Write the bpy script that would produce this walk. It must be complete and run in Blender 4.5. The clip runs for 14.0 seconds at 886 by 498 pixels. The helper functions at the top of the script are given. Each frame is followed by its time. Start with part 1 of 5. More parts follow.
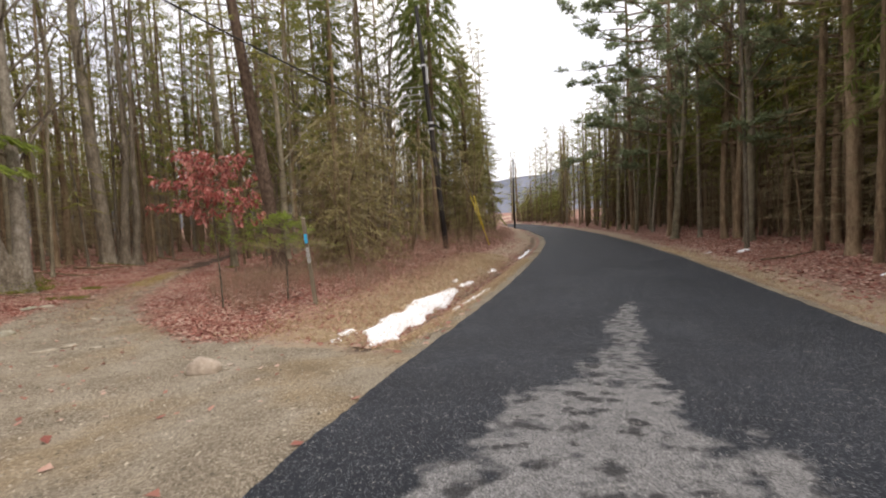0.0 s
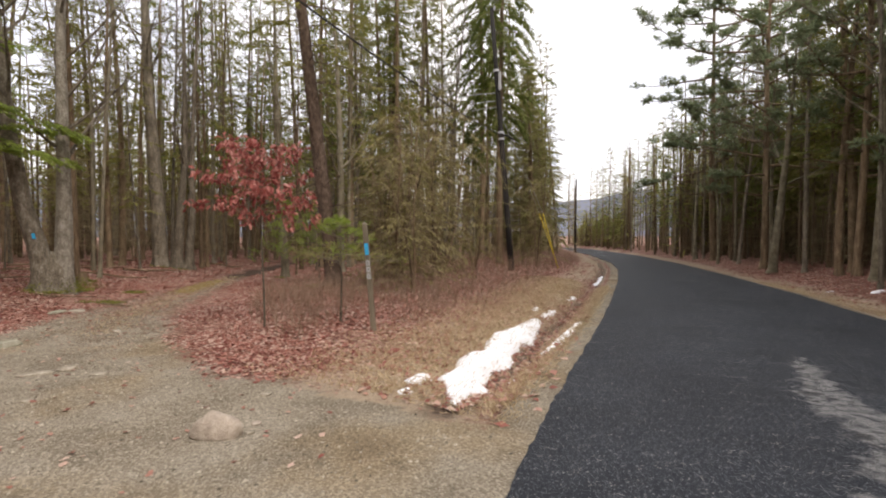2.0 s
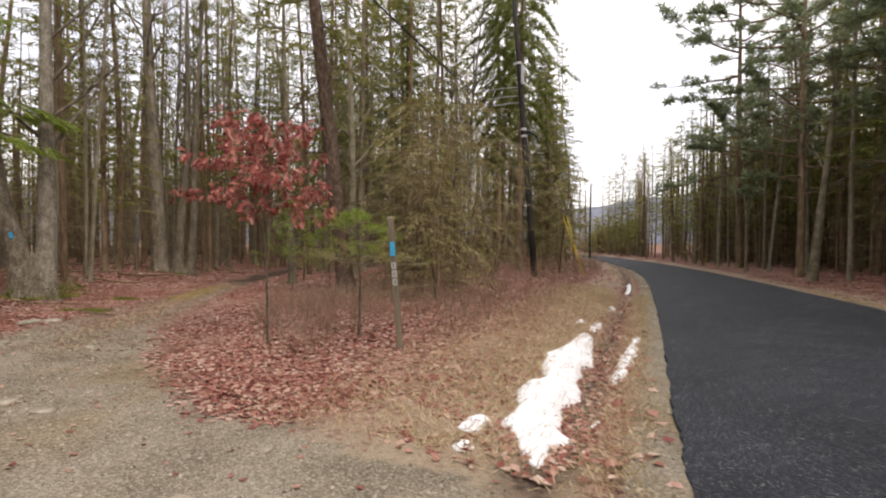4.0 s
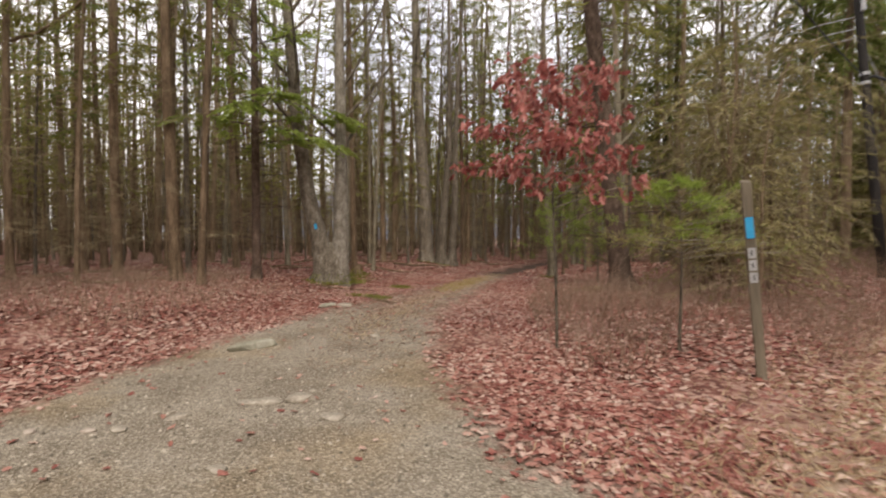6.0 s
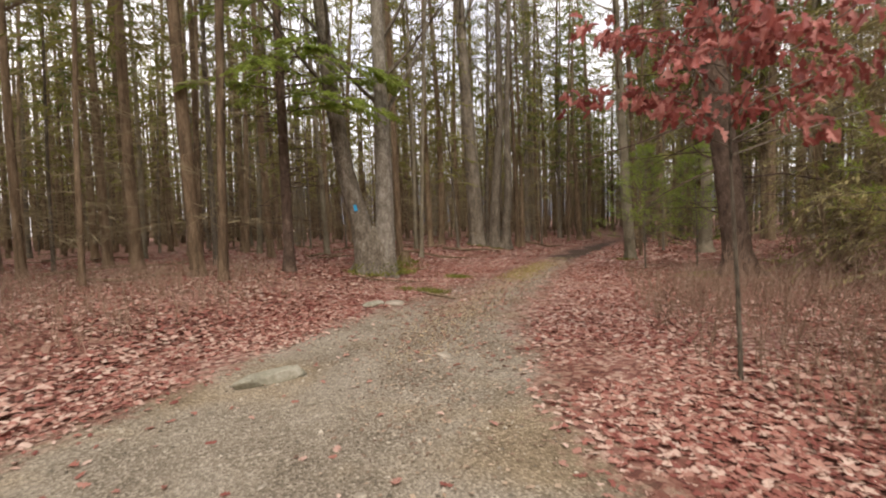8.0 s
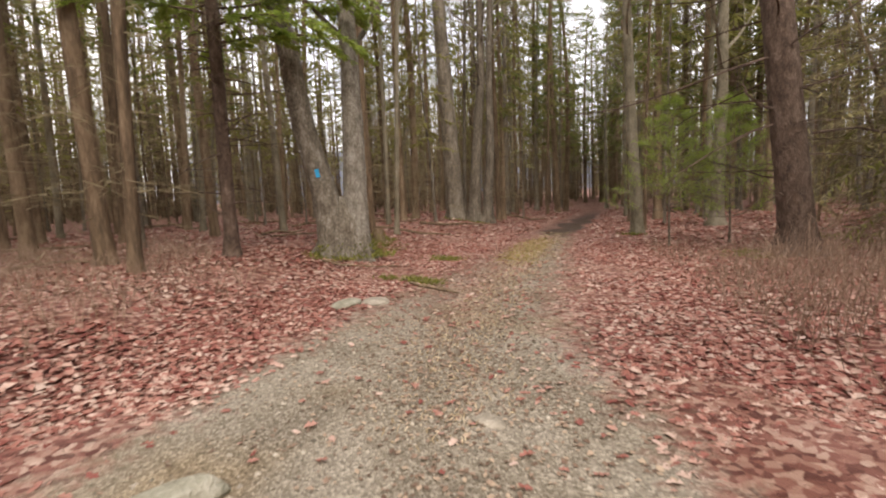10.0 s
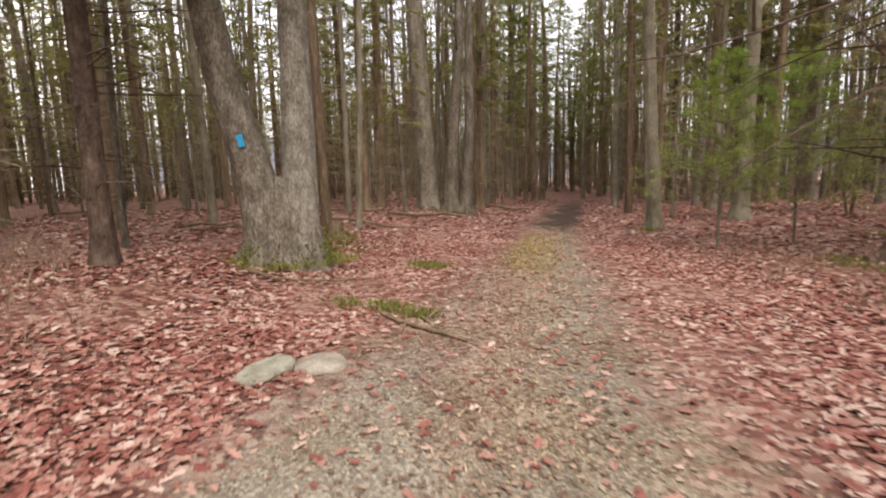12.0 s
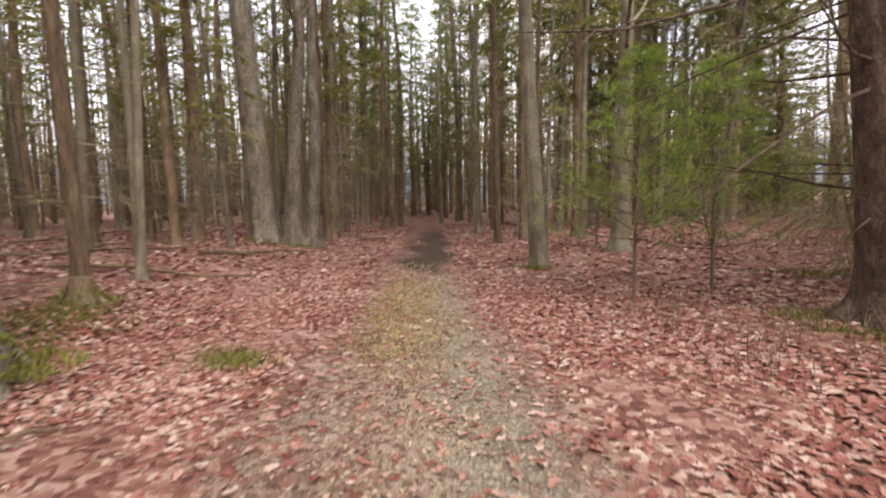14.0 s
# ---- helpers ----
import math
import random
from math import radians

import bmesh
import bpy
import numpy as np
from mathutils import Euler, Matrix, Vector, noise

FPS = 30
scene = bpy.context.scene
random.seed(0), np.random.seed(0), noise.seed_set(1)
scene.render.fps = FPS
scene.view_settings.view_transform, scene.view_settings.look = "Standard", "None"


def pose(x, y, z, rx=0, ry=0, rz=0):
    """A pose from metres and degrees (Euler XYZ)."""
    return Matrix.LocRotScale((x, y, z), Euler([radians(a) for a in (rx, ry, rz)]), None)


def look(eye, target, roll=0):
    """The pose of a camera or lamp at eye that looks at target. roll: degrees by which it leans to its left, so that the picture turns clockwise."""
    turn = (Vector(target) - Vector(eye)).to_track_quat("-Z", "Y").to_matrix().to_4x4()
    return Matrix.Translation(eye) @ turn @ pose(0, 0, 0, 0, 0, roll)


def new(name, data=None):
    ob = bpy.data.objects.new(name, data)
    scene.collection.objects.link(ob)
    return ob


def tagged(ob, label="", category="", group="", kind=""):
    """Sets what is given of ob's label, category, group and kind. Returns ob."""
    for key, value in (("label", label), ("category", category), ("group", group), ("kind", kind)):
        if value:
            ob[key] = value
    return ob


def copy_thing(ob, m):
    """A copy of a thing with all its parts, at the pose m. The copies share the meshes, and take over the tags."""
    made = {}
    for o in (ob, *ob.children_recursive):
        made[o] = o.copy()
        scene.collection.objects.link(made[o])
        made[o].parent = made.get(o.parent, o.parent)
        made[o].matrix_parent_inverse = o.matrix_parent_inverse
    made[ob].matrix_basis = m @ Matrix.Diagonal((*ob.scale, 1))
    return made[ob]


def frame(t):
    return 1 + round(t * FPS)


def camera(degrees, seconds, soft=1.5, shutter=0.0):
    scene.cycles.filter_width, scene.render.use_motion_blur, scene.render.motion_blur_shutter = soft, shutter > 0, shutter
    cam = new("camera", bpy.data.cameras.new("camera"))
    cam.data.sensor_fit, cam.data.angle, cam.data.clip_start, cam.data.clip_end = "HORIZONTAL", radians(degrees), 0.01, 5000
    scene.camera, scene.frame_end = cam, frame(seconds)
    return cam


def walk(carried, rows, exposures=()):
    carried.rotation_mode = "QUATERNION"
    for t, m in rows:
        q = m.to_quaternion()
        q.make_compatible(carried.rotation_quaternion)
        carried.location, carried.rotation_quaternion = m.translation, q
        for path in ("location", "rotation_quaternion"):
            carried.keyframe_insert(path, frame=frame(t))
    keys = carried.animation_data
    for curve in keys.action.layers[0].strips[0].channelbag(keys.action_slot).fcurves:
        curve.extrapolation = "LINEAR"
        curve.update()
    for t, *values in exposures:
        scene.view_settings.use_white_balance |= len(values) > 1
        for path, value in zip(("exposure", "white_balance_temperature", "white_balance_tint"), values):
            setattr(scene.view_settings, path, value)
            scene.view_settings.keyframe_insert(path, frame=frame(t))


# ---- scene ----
cam = camera(84.0, 14.0, soft=2.0, shutter=0.4)
METRES, EYE, TILT, LEAN, TURN = 18.1, 1.5, 0.0, 0.0, 13.3
ROWS = [
    (0.0, 0.0, 0.0, 0.0, -0.19, -3.96, 2.79),
    (0.5, -0.0113, 0.0391, -0.0032, -0.46, -3.47, 1.34),
    (1.0, -0.0278, 0.0737, -0.0051, 1.64, -1.33, -1.24),
    (1.5, -0.0389, 0.1066, -0.0075, 4.86, -1.23, -0.52),
    (2.0, -0.0481, 0.1367, -0.0085, 5.67, -1.55, 0.09),
    (2.5, -0.0581, 0.1644, -0.0107, 3.91, -1.74, -0.14),
    (5.0, -0.1291, 0.2747, -0.023, 15.43, 1.3, -0.22),
    (5.5, -0.154, 0.2973, -0.0262, 27.67, 0.51, 0.57),
    (6.0, -0.1762, 0.3226, -0.0287, 33.75, -1.27, 0.27),
    (6.5, -0.2044, 0.3417, -0.0321, 37.79, -3.81, 0.36),
    (7.0, -0.231, 0.3688, -0.0323, 39.2, -2.6, 2.86),
    (9.5, -0.3644, 0.4854, -0.0356, 35.88, -5.53, 1.0),
    (10.0, -0.393, 0.5123, -0.0364, 33.89, -6.43, 2.32),
    (10.5, -0.4211, 0.5412, -0.0353, 30.04, -5.24, 1.15),
    (11.0, -0.4475, 0.576, -0.0377, 27.93, -6.6, 1.96),
    (11.5, -0.4759, 0.6085, -0.0398, 27.55, -6.66, -1.57),
    (12.0, -0.5011, 0.6423, -0.0416, 29.53, -7.97, 1.52),
    (12.5, -0.5282, 0.675, -0.0391, 31.9, -7.12, 0.22),
    (13.0, -0.5409, 0.7157, -0.0378, 23.71, -7.42, 0.52),
    (13.5, -0.5498, 0.7547, -0.0388, 17.78, -8.06, 1.34),
    (14.0, -0.563, 0.7925, -0.0362, 12.89, -5.75, 1.14),
]
EXPOSURES = [(0.0, 0.60, 7150, 16), (2.5, 0.55, 7150, 16), (5.0, 0.57, 7200, 16), (6.5, 0.60, 7250, 17), (9.5, 0.85, 7200, 17), (14.0, 1.10, 6900, 17)]
walk(cam, [(t, pose(0, 0, EYE, TILT, LEAN, TURN) @ pose(METRES * x, METRES * y, METRES * z, 90 + pitch, roll, yaw)) for t, x, y, z, yaw, pitch, roll in ROWS], EXPOSURES)

# ---- overcast daylight ----
world = bpy.data.worlds.new("overcast")
scene.world = world
world.use_nodes = True
wn, wl = world.node_tree.nodes, world.node_tree.links
sky = wn.new("ShaderNodeTexSky")
sky.sky_type, sky.sun_disc = "NISHITA", False
sky.sun_elevation, sky.sun_rotation = radians(48), radians(239)
sky.dust_density = 4.0
cloud = wn.new("ShaderNodeTexNoise")
cloud.inputs["Scale"].default_value, cloud.inputs["Detail"].default_value = 2.5, 4.0
cover = wn.new("ShaderNodeMix")
cover.data_type = "RGBA"
cover.inputs["Factor"].default_value = 0.86
tone = wn.new("ShaderNodeValToRGB")
tone.color_ramp.elements[0].color, tone.color_ramp.elements[1].color = (0.72, 0.79, 0.93, 1), (0.95, 0.98, 1, 1)
tone.color_ramp.elements[0].position, tone.color_ramp.elements[1].position = 0.35, 0.62
gain = wn.new("ShaderNodeVectorMath")
gain.operation = "SCALE"
gain.inputs["Scale"].default_value = 10.0
wl.new(cloud.outputs["Fac"], tone.inputs["Fac"])
wl.new(tone.outputs["Color"], gain.inputs[0])
wl.new(sky.outputs["Color"], cover.inputs["A"])
wl.new(gain.outputs["Vector"], cover.inputs["B"])
wl.new(cover.outputs["Result"], wn["Background"].inputs["Color"])
wn["Background"].inputs["Strength"].default_value = 0.12

sun = new("sun", bpy.data.lights.new("sun", "SUN"))
sun.data.energy, sun.data.angle, sun.data.color = 1.5, radians(30), (1, 0.96, 0.9)
sun.matrix_world = look((0, 0, 60), (-25, 15, 28))


# ---- materials ----
def shader(name, cols, scale=6.0, rough=0.85, bump=0.3, bscale=40.0, rnd="", stretch=(1, 1, 1), vary=0.25, translucent=0.0, fine=0.35, spec=0.25):
    """Two scales of noise over a colour ramp, with a bump; rnd: '' | 'island' | 'object' varies the value piece by piece."""
    m = bpy.data.materials.new(name)
    m.use_nodes = True
    n, l = m.node_tree.nodes, m.node_tree.links
    bsdf = n["Principled BSDF"]
    co = n.new("ShaderNodeTexCoord")
    mp = n.new("ShaderNodeMapping")
    mp.inputs["Scale"].default_value = stretch
    l.new(co.outputs["Object"], mp.inputs["Vector"])
    big = n.new("ShaderNodeTexNoise")
    big.inputs["Scale"].default_value, big.inputs["Detail"].default_value = scale, 5.0
    l.new(mp.outputs["Vector"], big.inputs["Vector"])
    small = n.new("ShaderNodeTexNoise")
    small.inputs["Scale"].default_value, small.inputs["Detail"].default_value = bscale, 4.0
    l.new(mp.outputs["Vector"], small.inputs["Vector"])
    mixf = n.new("ShaderNodeMix")
    mixf.inputs["Factor"].default_value = fine
    l.new(big.outputs["Fac"], mixf.inputs["A"])
    l.new(small.outputs["Fac"], mixf.inputs["B"])
    fac = mixf.outputs["Result"]
    if rnd:
        src = n.new("ShaderNodeNewGeometry").outputs["Random Per Island"] if rnd == "island" else n.new("ShaderNodeObjectInfo").outputs["Random"]
        m1 = n.new("ShaderNodeMath")
        m1.operation = "SUBTRACT"
        l.new(src, m1.inputs[0])
        m1.inputs[1].default_value = 0.5
        m2 = n.new("ShaderNodeMath")
        m2.operation = "MULTIPLY_ADD"
        l.new(m1.outputs[0], m2.inputs[0])
        m2.inputs[1].default_value = vary
        l.new(fac, m2.inputs[2])
        fac = m2.outputs[0]
    ramp = n.new("ShaderNodeValToRGB")
    el = ramp.color_ramp.elements
    lo, hi = (0.05, 0.95) if rnd == "island" else (0.3, 0.7)
    while len(el) < len(cols):
        el.new(0.5)
    for i, c in enumerate(cols):
        el[i].position = lo + (hi - lo) * i / (len(cols) - 1)
        el[i].color = (*c, 1)
    l.new(fac, ramp.inputs["Fac"])
    l.new(ramp.outputs["Color"], bsdf.inputs["Base Color"])
    bsdf.inputs["Roughness"].default_value = rough
    bsdf.inputs["Specular IOR Level"].default_value = spec
    if bump:
        b = n.new("ShaderNodeBump")
        b.inputs["Strength"].default_value, b.inputs["Distance"].default_value = bump, 0.03
        l.new(small.outputs["Fac"], b.inputs["Height"])
        l.new(b.outputs["Normal"], bsdf.inputs["Normal"])
    if translucent:
        tr = n.new("ShaderNodeBsdfTranslucent")
        l.new(ramp.outputs["Color"], tr.inputs["Color"])
        mx = n.new("ShaderNodeMixShader")
        mx.inputs["Fac"].default_value = translucent
        l.new(bsdf.outputs[0], mx.inputs[1])
        l.new(tr.outputs[0], mx.inputs[2])
        l.new(mx.outputs[0], n["Material Output"].inputs["Surface"])
    return m


BARK_DARK = shader("dark_conifer_bark", [(0.065, 0.046, 0.029), (0.174, 0.122, 0.076), (0.316, 0.235, 0.153)], 7, 0.95, 0.9, 34, "object", (1, 1, 0.22), 0.16)
BARK_GREY = shader("grey_furrowed_bark", [(0.050, 0.041, 0.030), (0.155, 0.131, 0.098), (0.32, 0.280, 0.22)], 6, 0.95, 1.0, 30, "object", (1, 1, 0.3), 0.12, fine=0.5)
BARK_PALE = shader("pale_smooth_bark", [(0.080, 0.068, 0.043), (0.19, 0.166, 0.115), (0.33, 0.29, 0.215)], 4, 0.9, 0.35, 26, "object", (1, 1, 0.5), 0.1)
BARK_LICHEN = shader("lichened_pale_bark", [(0.09, 0.078, 0.058), (0.235, 0.21, 0.168), (0.42, 0.395, 0.34)], 8, 0.95, 0.9, 34, "", (1, 1, 0.5), fine=0.5)
BARK_OAK = shader("blotched_oak_bark", [(0.06, 0.048, 0.034), (0.165, 0.14, 0.105), (0.36, 0.33, 0.275)], 8, 0.95, 0.9, 34, "", (1, 1, 0.5), fine=0.5)
BARK_RED = shader("scaly_spruce_bark", [(0.040, 0.027, 0.020), (0.105, 0.072, 0.053), (0.21, 0.155, 0.118)], 9, 0.95, 1.0, 38, "", (1, 1, 0.5))
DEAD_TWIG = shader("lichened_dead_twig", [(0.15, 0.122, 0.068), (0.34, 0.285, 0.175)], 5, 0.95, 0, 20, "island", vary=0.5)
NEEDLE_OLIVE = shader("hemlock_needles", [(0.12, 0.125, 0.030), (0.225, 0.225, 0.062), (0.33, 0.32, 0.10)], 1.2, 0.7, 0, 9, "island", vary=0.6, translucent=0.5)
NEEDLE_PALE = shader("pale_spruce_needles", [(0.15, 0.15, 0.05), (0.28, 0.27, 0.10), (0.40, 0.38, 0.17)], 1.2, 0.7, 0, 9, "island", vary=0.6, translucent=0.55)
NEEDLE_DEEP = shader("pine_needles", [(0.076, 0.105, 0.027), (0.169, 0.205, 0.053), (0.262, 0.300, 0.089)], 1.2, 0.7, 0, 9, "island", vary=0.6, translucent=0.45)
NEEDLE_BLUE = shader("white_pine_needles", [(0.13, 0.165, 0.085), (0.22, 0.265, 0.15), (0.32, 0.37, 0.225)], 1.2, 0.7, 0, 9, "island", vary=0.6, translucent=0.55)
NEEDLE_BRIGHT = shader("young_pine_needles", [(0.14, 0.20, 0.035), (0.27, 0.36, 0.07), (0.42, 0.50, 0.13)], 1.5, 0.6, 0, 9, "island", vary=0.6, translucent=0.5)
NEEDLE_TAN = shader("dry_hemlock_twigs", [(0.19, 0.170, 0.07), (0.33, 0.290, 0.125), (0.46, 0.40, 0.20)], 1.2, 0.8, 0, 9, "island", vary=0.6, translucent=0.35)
OAK_RED = shader("red_oak_leaves", [(0.18, 0.044, 0.038), (0.38, 0.105, 0.088), (0.60, 0.28, 0.235)], 3, 0.5, 0, 20, "island", vary=0.9, translucent=0.3, spec=0.4)
LITTER = shader("fallen_leaf", [(0.215, 0.066, 0.052), (0.33, 0.135, 0.103), (0.43, 0.235, 0.182), (0.58, 0.43, 0.35)], 0.5, 0.7, 0, 12, "island", vary=1.0, translucent=0.1)
CRUMB = shader("leaf_crumbs", [(0.15, 0.095, 0.066), (0.28, 0.19, 0.135), (0.46, 0.35, 0.25)], 0.5, 0.8, 0, 12, "island", vary=1.0, translucent=0.1)
BRUSH = shader("brown_brush", [(0.135, 0.085, 0.058), (0.255, 0.17, 0.12), (0.40, 0.295, 0.22)], 1.0, 0.9, 0, 9, "island", vary=0.7)
STRAW = shader("dry_grass", [(0.33, 0.24, 0.135), (0.52, 0.405, 0.25), (0.70, 0.58, 0.40)], 1.0, 0.85, 0, 9, "island", vary=0.8, translucent=0.2)
YELLOWED = shader("yellowed_grass", [(0.221, 0.180, 0.049), (0.361, 0.295, 0.090), (0.508, 0.426, 0.180)], 1.0, 0.85, 0, 9, "island", vary=0.8, translucent=0.2)
FRESH = shader("green_grass", [(0.095, 0.11, 0.022), (0.18, 0.19, 0.042), (0.29, 0.275, 0.07)], 1.0, 0.8, 0, 9, "island", vary=0.8, translucent=0.25)
PEBBLE = shader("gravel_pebble", [(0.104, 0.088, 0.066), (0.248, 0.214, 0.164), (0.496, 0.440, 0.352)], 9, 0.9, 0.2, 60, "island", vary=0.9)
STONE = shader("pale_stone", [(0.187, 0.162, 0.123), (0.315, 0.276, 0.217), (0.510, 0.451, 0.365)], 5, 0.9, 0.6, 42)
STONE_GREEN = shader("lichened_stone", [(0.17, 0.16, 0.115), (0.30, 0.285, 0.215), (0.46, 0.43, 0.35)], 6, 0.9, 0.8, 36)
STONE_PINK = shader("pinkish_stone", [(0.270, 0.221, 0.176), (0.405, 0.338, 0.275), (0.558, 0.482, 0.405)], 7, 0.9, 0.5, 46)
SNOW = shader("old_snow", [(0.80, 0.82, 0.86), (0.93, 0.94, 0.96)], 3, 0.6, 0.5, 30)
POLE = shader("creosoted_pole", [(0.012, 0.011, 0.011), (0.028, 0.025, 0.023), (0.06, 0.05, 0.045)], 4, 0.8, 0.5, 40, stretch=(1, 1, 0.1))
POST = shader("weathered_post", [(0.109, 0.090, 0.064), (0.185, 0.155, 0.111), (0.262, 0.220, 0.162)], 8, 0.9, 0.5, 50, stretch=(1, 1, 0.1))
BLUE = shader("blue_trail_paint", [(0.012, 0.27, 0.52), (0.03, 0.36, 0.62)], 9, 0.6, 0.15, 40)
PLATE = shader("white_number_plate", [(0.33, 0.33, 0.32), (0.44, 0.44, 0.43)], 9, 0.55, 0.05, 40)
INK = shader("black_figures", [(0.02, 0.02, 0.02), (0.05, 0.05, 0.05)], 9, 0.6, 0, 40)
YELLOW = shader("yellow_plastic", [(0.55, 0.40, 0.02), (0.72, 0.54, 0.04)], 4, 0.5, 0.05, 30)
CABLE = shader("black_cable", [(0.02, 0.02, 0.02), (0.045, 0.045, 0.045)], 4, 0.6, 0, 30)
STEEL = shader("galvanised_steel", [(0.35, 0.36, 0.37), (0.5, 0.51, 0.52)], 9, 0.45, 0.05, 30)
# the blue-grey of this ridge is distance haze put into its base colours
HILL = shader("haze_tinted_hill", [(0.10, 0.115, 0.15), (0.15, 0.165, 0.205), (0.20, 0.215, 0.26)], 0.012, 1.0, 0, 0.06)


def surface(name):
    m = bpy.data.materials.new(name)
    m.use_nodes = True
    return m, m.node_tree.nodes, m.node_tree.links


def ramp_node(n, cols, lo=0.3, hi=0.7):
    r = n.new("ShaderNodeValToRGB")
    el = r.color_ramp.elements
    while len(el) < len(cols):
        el.new(0.5)
    for i, c in enumerate(cols):
        el[i].position = lo + (hi - lo) * i / (len(cols) - 1)
        el[i].color = (*c, 1)
    return r


def tex(n, l, kind, scale, vec, detail=4.0):
    t = n.new("ShaderNodeTexNoise" if kind == "noise" else "ShaderNodeTexVoronoi")
    t.inputs["Scale"].default_value = scale
    if kind == "noise":
        t.inputs["Detail"].default_value = detail
    l.new(vec, t.inputs["Vector"])
    return t


def mix_rgb(n, l, fac, a, b, blend="MIX"):
    x = n.new("ShaderNodeMix")
    x.data_type, x.blend_type = "RGBA", blend
    if isinstance(fac, float):
        x.inputs["Factor"].default_value = fac
    else:
        l.new(fac, x.inputs["Factor"])
    l.new(a, x.inputs["A"])
    l.new(b, x.inputs["B"])
    return x.outputs["Result"]


def edge(n, l, mask, noise_out, amount=0.5, lo=0.42, hi=0.58):
    """A mask whose border is broken up by noise."""
    a = n.new("ShaderNodeMath")
    a.operation = "MULTIPLY_ADD"
    l.new(noise_out, a.inputs[0])
    a.inputs[1].default_value = amount
    l.new(mask, a.inputs[2])
    r = n.new("ShaderNodeMapRange")
    r.inputs["From Min"].default_value, r.inputs["From Max"].default_value = lo + amount / 2, hi + amount / 2
    l.new(a.outputs[0], r.inputs["Value"])
    return r.outputs["Result"]


def ground_material():
    m, n, l = surface("forest_ground")
    bsdf = n["Principled BSDF"]
    co = n.new("ShaderNodeTexCoord").outputs["Object"]
    at = n.new("ShaderNodeAttribute")
    at.attribute_name = "surf"
    sp = n.new("ShaderNodeSeparateColor")
    l.new(at.outputs["Color"], sp.inputs[0])
    n1, n2, n3 = tex(n, l, "noise", 1.3, co, 6), tex(n, l, "noise", 9, co, 5), tex(n, l, "noise", 70, co, 4)
    warp = n.new("ShaderNodeVectorMath")
    warp.operation = "MULTIPLY_ADD"
    l.new(n2.outputs["Color"], warp.inputs[0])
    warp.inputs[1].default_value = (0.10, 0.10, 0.0)
    l.new(co, warp.inputs[2])
    leaf = tex(n, l, "voronoi", 17, warp.outputs[0])
    leafcol = n.new("ShaderNodeSeparateColor")
    l.new(leaf.outputs["Color"], leafcol.inputs[0])
    lr = ramp_node(n, [(0.13, 0.055, 0.044), (0.24, 0.108, 0.084), (0.33, 0.18, 0.14), (0.48, 0.34, 0.27)], 0.05, 0.95)
    l.new(leafcol.outputs[0], lr.inputs["Fac"])
    dark = ramp_node(n, [(0.74, 0.66, 0.62), (1.0, 1.0, 1.0)], 0.38, 0.6)
    l.new(n1.outputs["Fac"], dark.inputs["Fac"])
    litter = mix_rgb(n, l, 1.0, lr.outputs[0], dark.outputs[0], "MULTIPLY")
    gv = tex(n, l, "voronoi", 62, co)
    gs = n.new("ShaderNodeSeparateColor")
    l.new(gv.outputs["Color"], gs.inputs[0])
    gr = ramp_node(n, [(0.087, 0.072, 0.051), (0.210, 0.180, 0.136), (0.306, 0.264, 0.204), (0.541, 0.480, 0.381)], 0.0, 1.0)
    l.new(gs.outputs[0], gr.inputs["Fac"])
    gd = ramp_node(n, [(0.148, 0.116, 0.078), (0.253, 0.212, 0.153), (0.340, 0.296, 0.231)], 0.36, 0.64)
    l.new(n1.outputs["Fac"], gd.inputs["Fac"])
    gravel = mix_rgb(n, l, 0.42, gr.outputs[0], gd.outputs[0])
    n4 = tex(n, l, "noise", 0.55, co, 7)
    stain = ramp_node(n, [(1.0, 1.0, 1.0), (1.0, 0.92, 0.80), (0.66, 0.57, 0.47)], 0.48, 0.74)
    l.new(n4.outputs["Fac"], stain.inputs["Fac"])
    gravel = mix_rgb(n, l, 1.0, gravel, stain.outputs[0], "MULTIPLY")
    sr = ramp_node(n, [(0.230, 0.164, 0.115), (0.377, 0.291, 0.205), (0.508, 0.426, 0.320)], 0.3, 0.7)
    l.new(n3.outputs["Fac"], sr.inputs["Fac"])
    br = ramp_node(n, [(0.044, 0.030, 0.023), (0.109, 0.072, 0.051)], 0.35, 0.65)
    l.new(n3.outputs["Fac"], br.inputs["Fac"])
    f_g = edge(n, l, sp.outputs[0], n2.outputs["Fac"], 1.0, 0.3, 0.7)
    f_s = edge(n, l, sp.outputs[1], n2.outputs["Fac"], 0.9, 0.3, 0.7)
    f_d = edge(n, l, sp.outputs[2], n2.outputs["Fac"], 0.7, 0.3, 0.7)
    c = mix_rgb(n, l, f_g, litter, gravel)
    c = mix_rgb(n, l, f_s, c, sr.outputs[0])
    c = mix_rgb(n, l, f_d, c, br.outputs[0])
    l.new(c, bsdf.inputs["Base Color"])
    bsdf.inputs["Roughness"].default_value = 0.92
    bsdf.inputs["Specular IOR Level"].default_value = 0.2
    hsum = n.new("ShaderNodeMath")
    l.new(gv.outputs["Distance"], hsum.inputs[0])
    l.new(n3.outputs["Fac"], hsum.inputs[1])
    b = n.new("ShaderNodeBump")
    b.inputs["Strength"].default_value, b.inputs["Distance"].default_value = 0.7, 0.02
    l.new(hsum.outputs[0], b.inputs["Height"])
    l.new(b.outputs["Normal"], bsdf.inputs["Normal"])
    return m


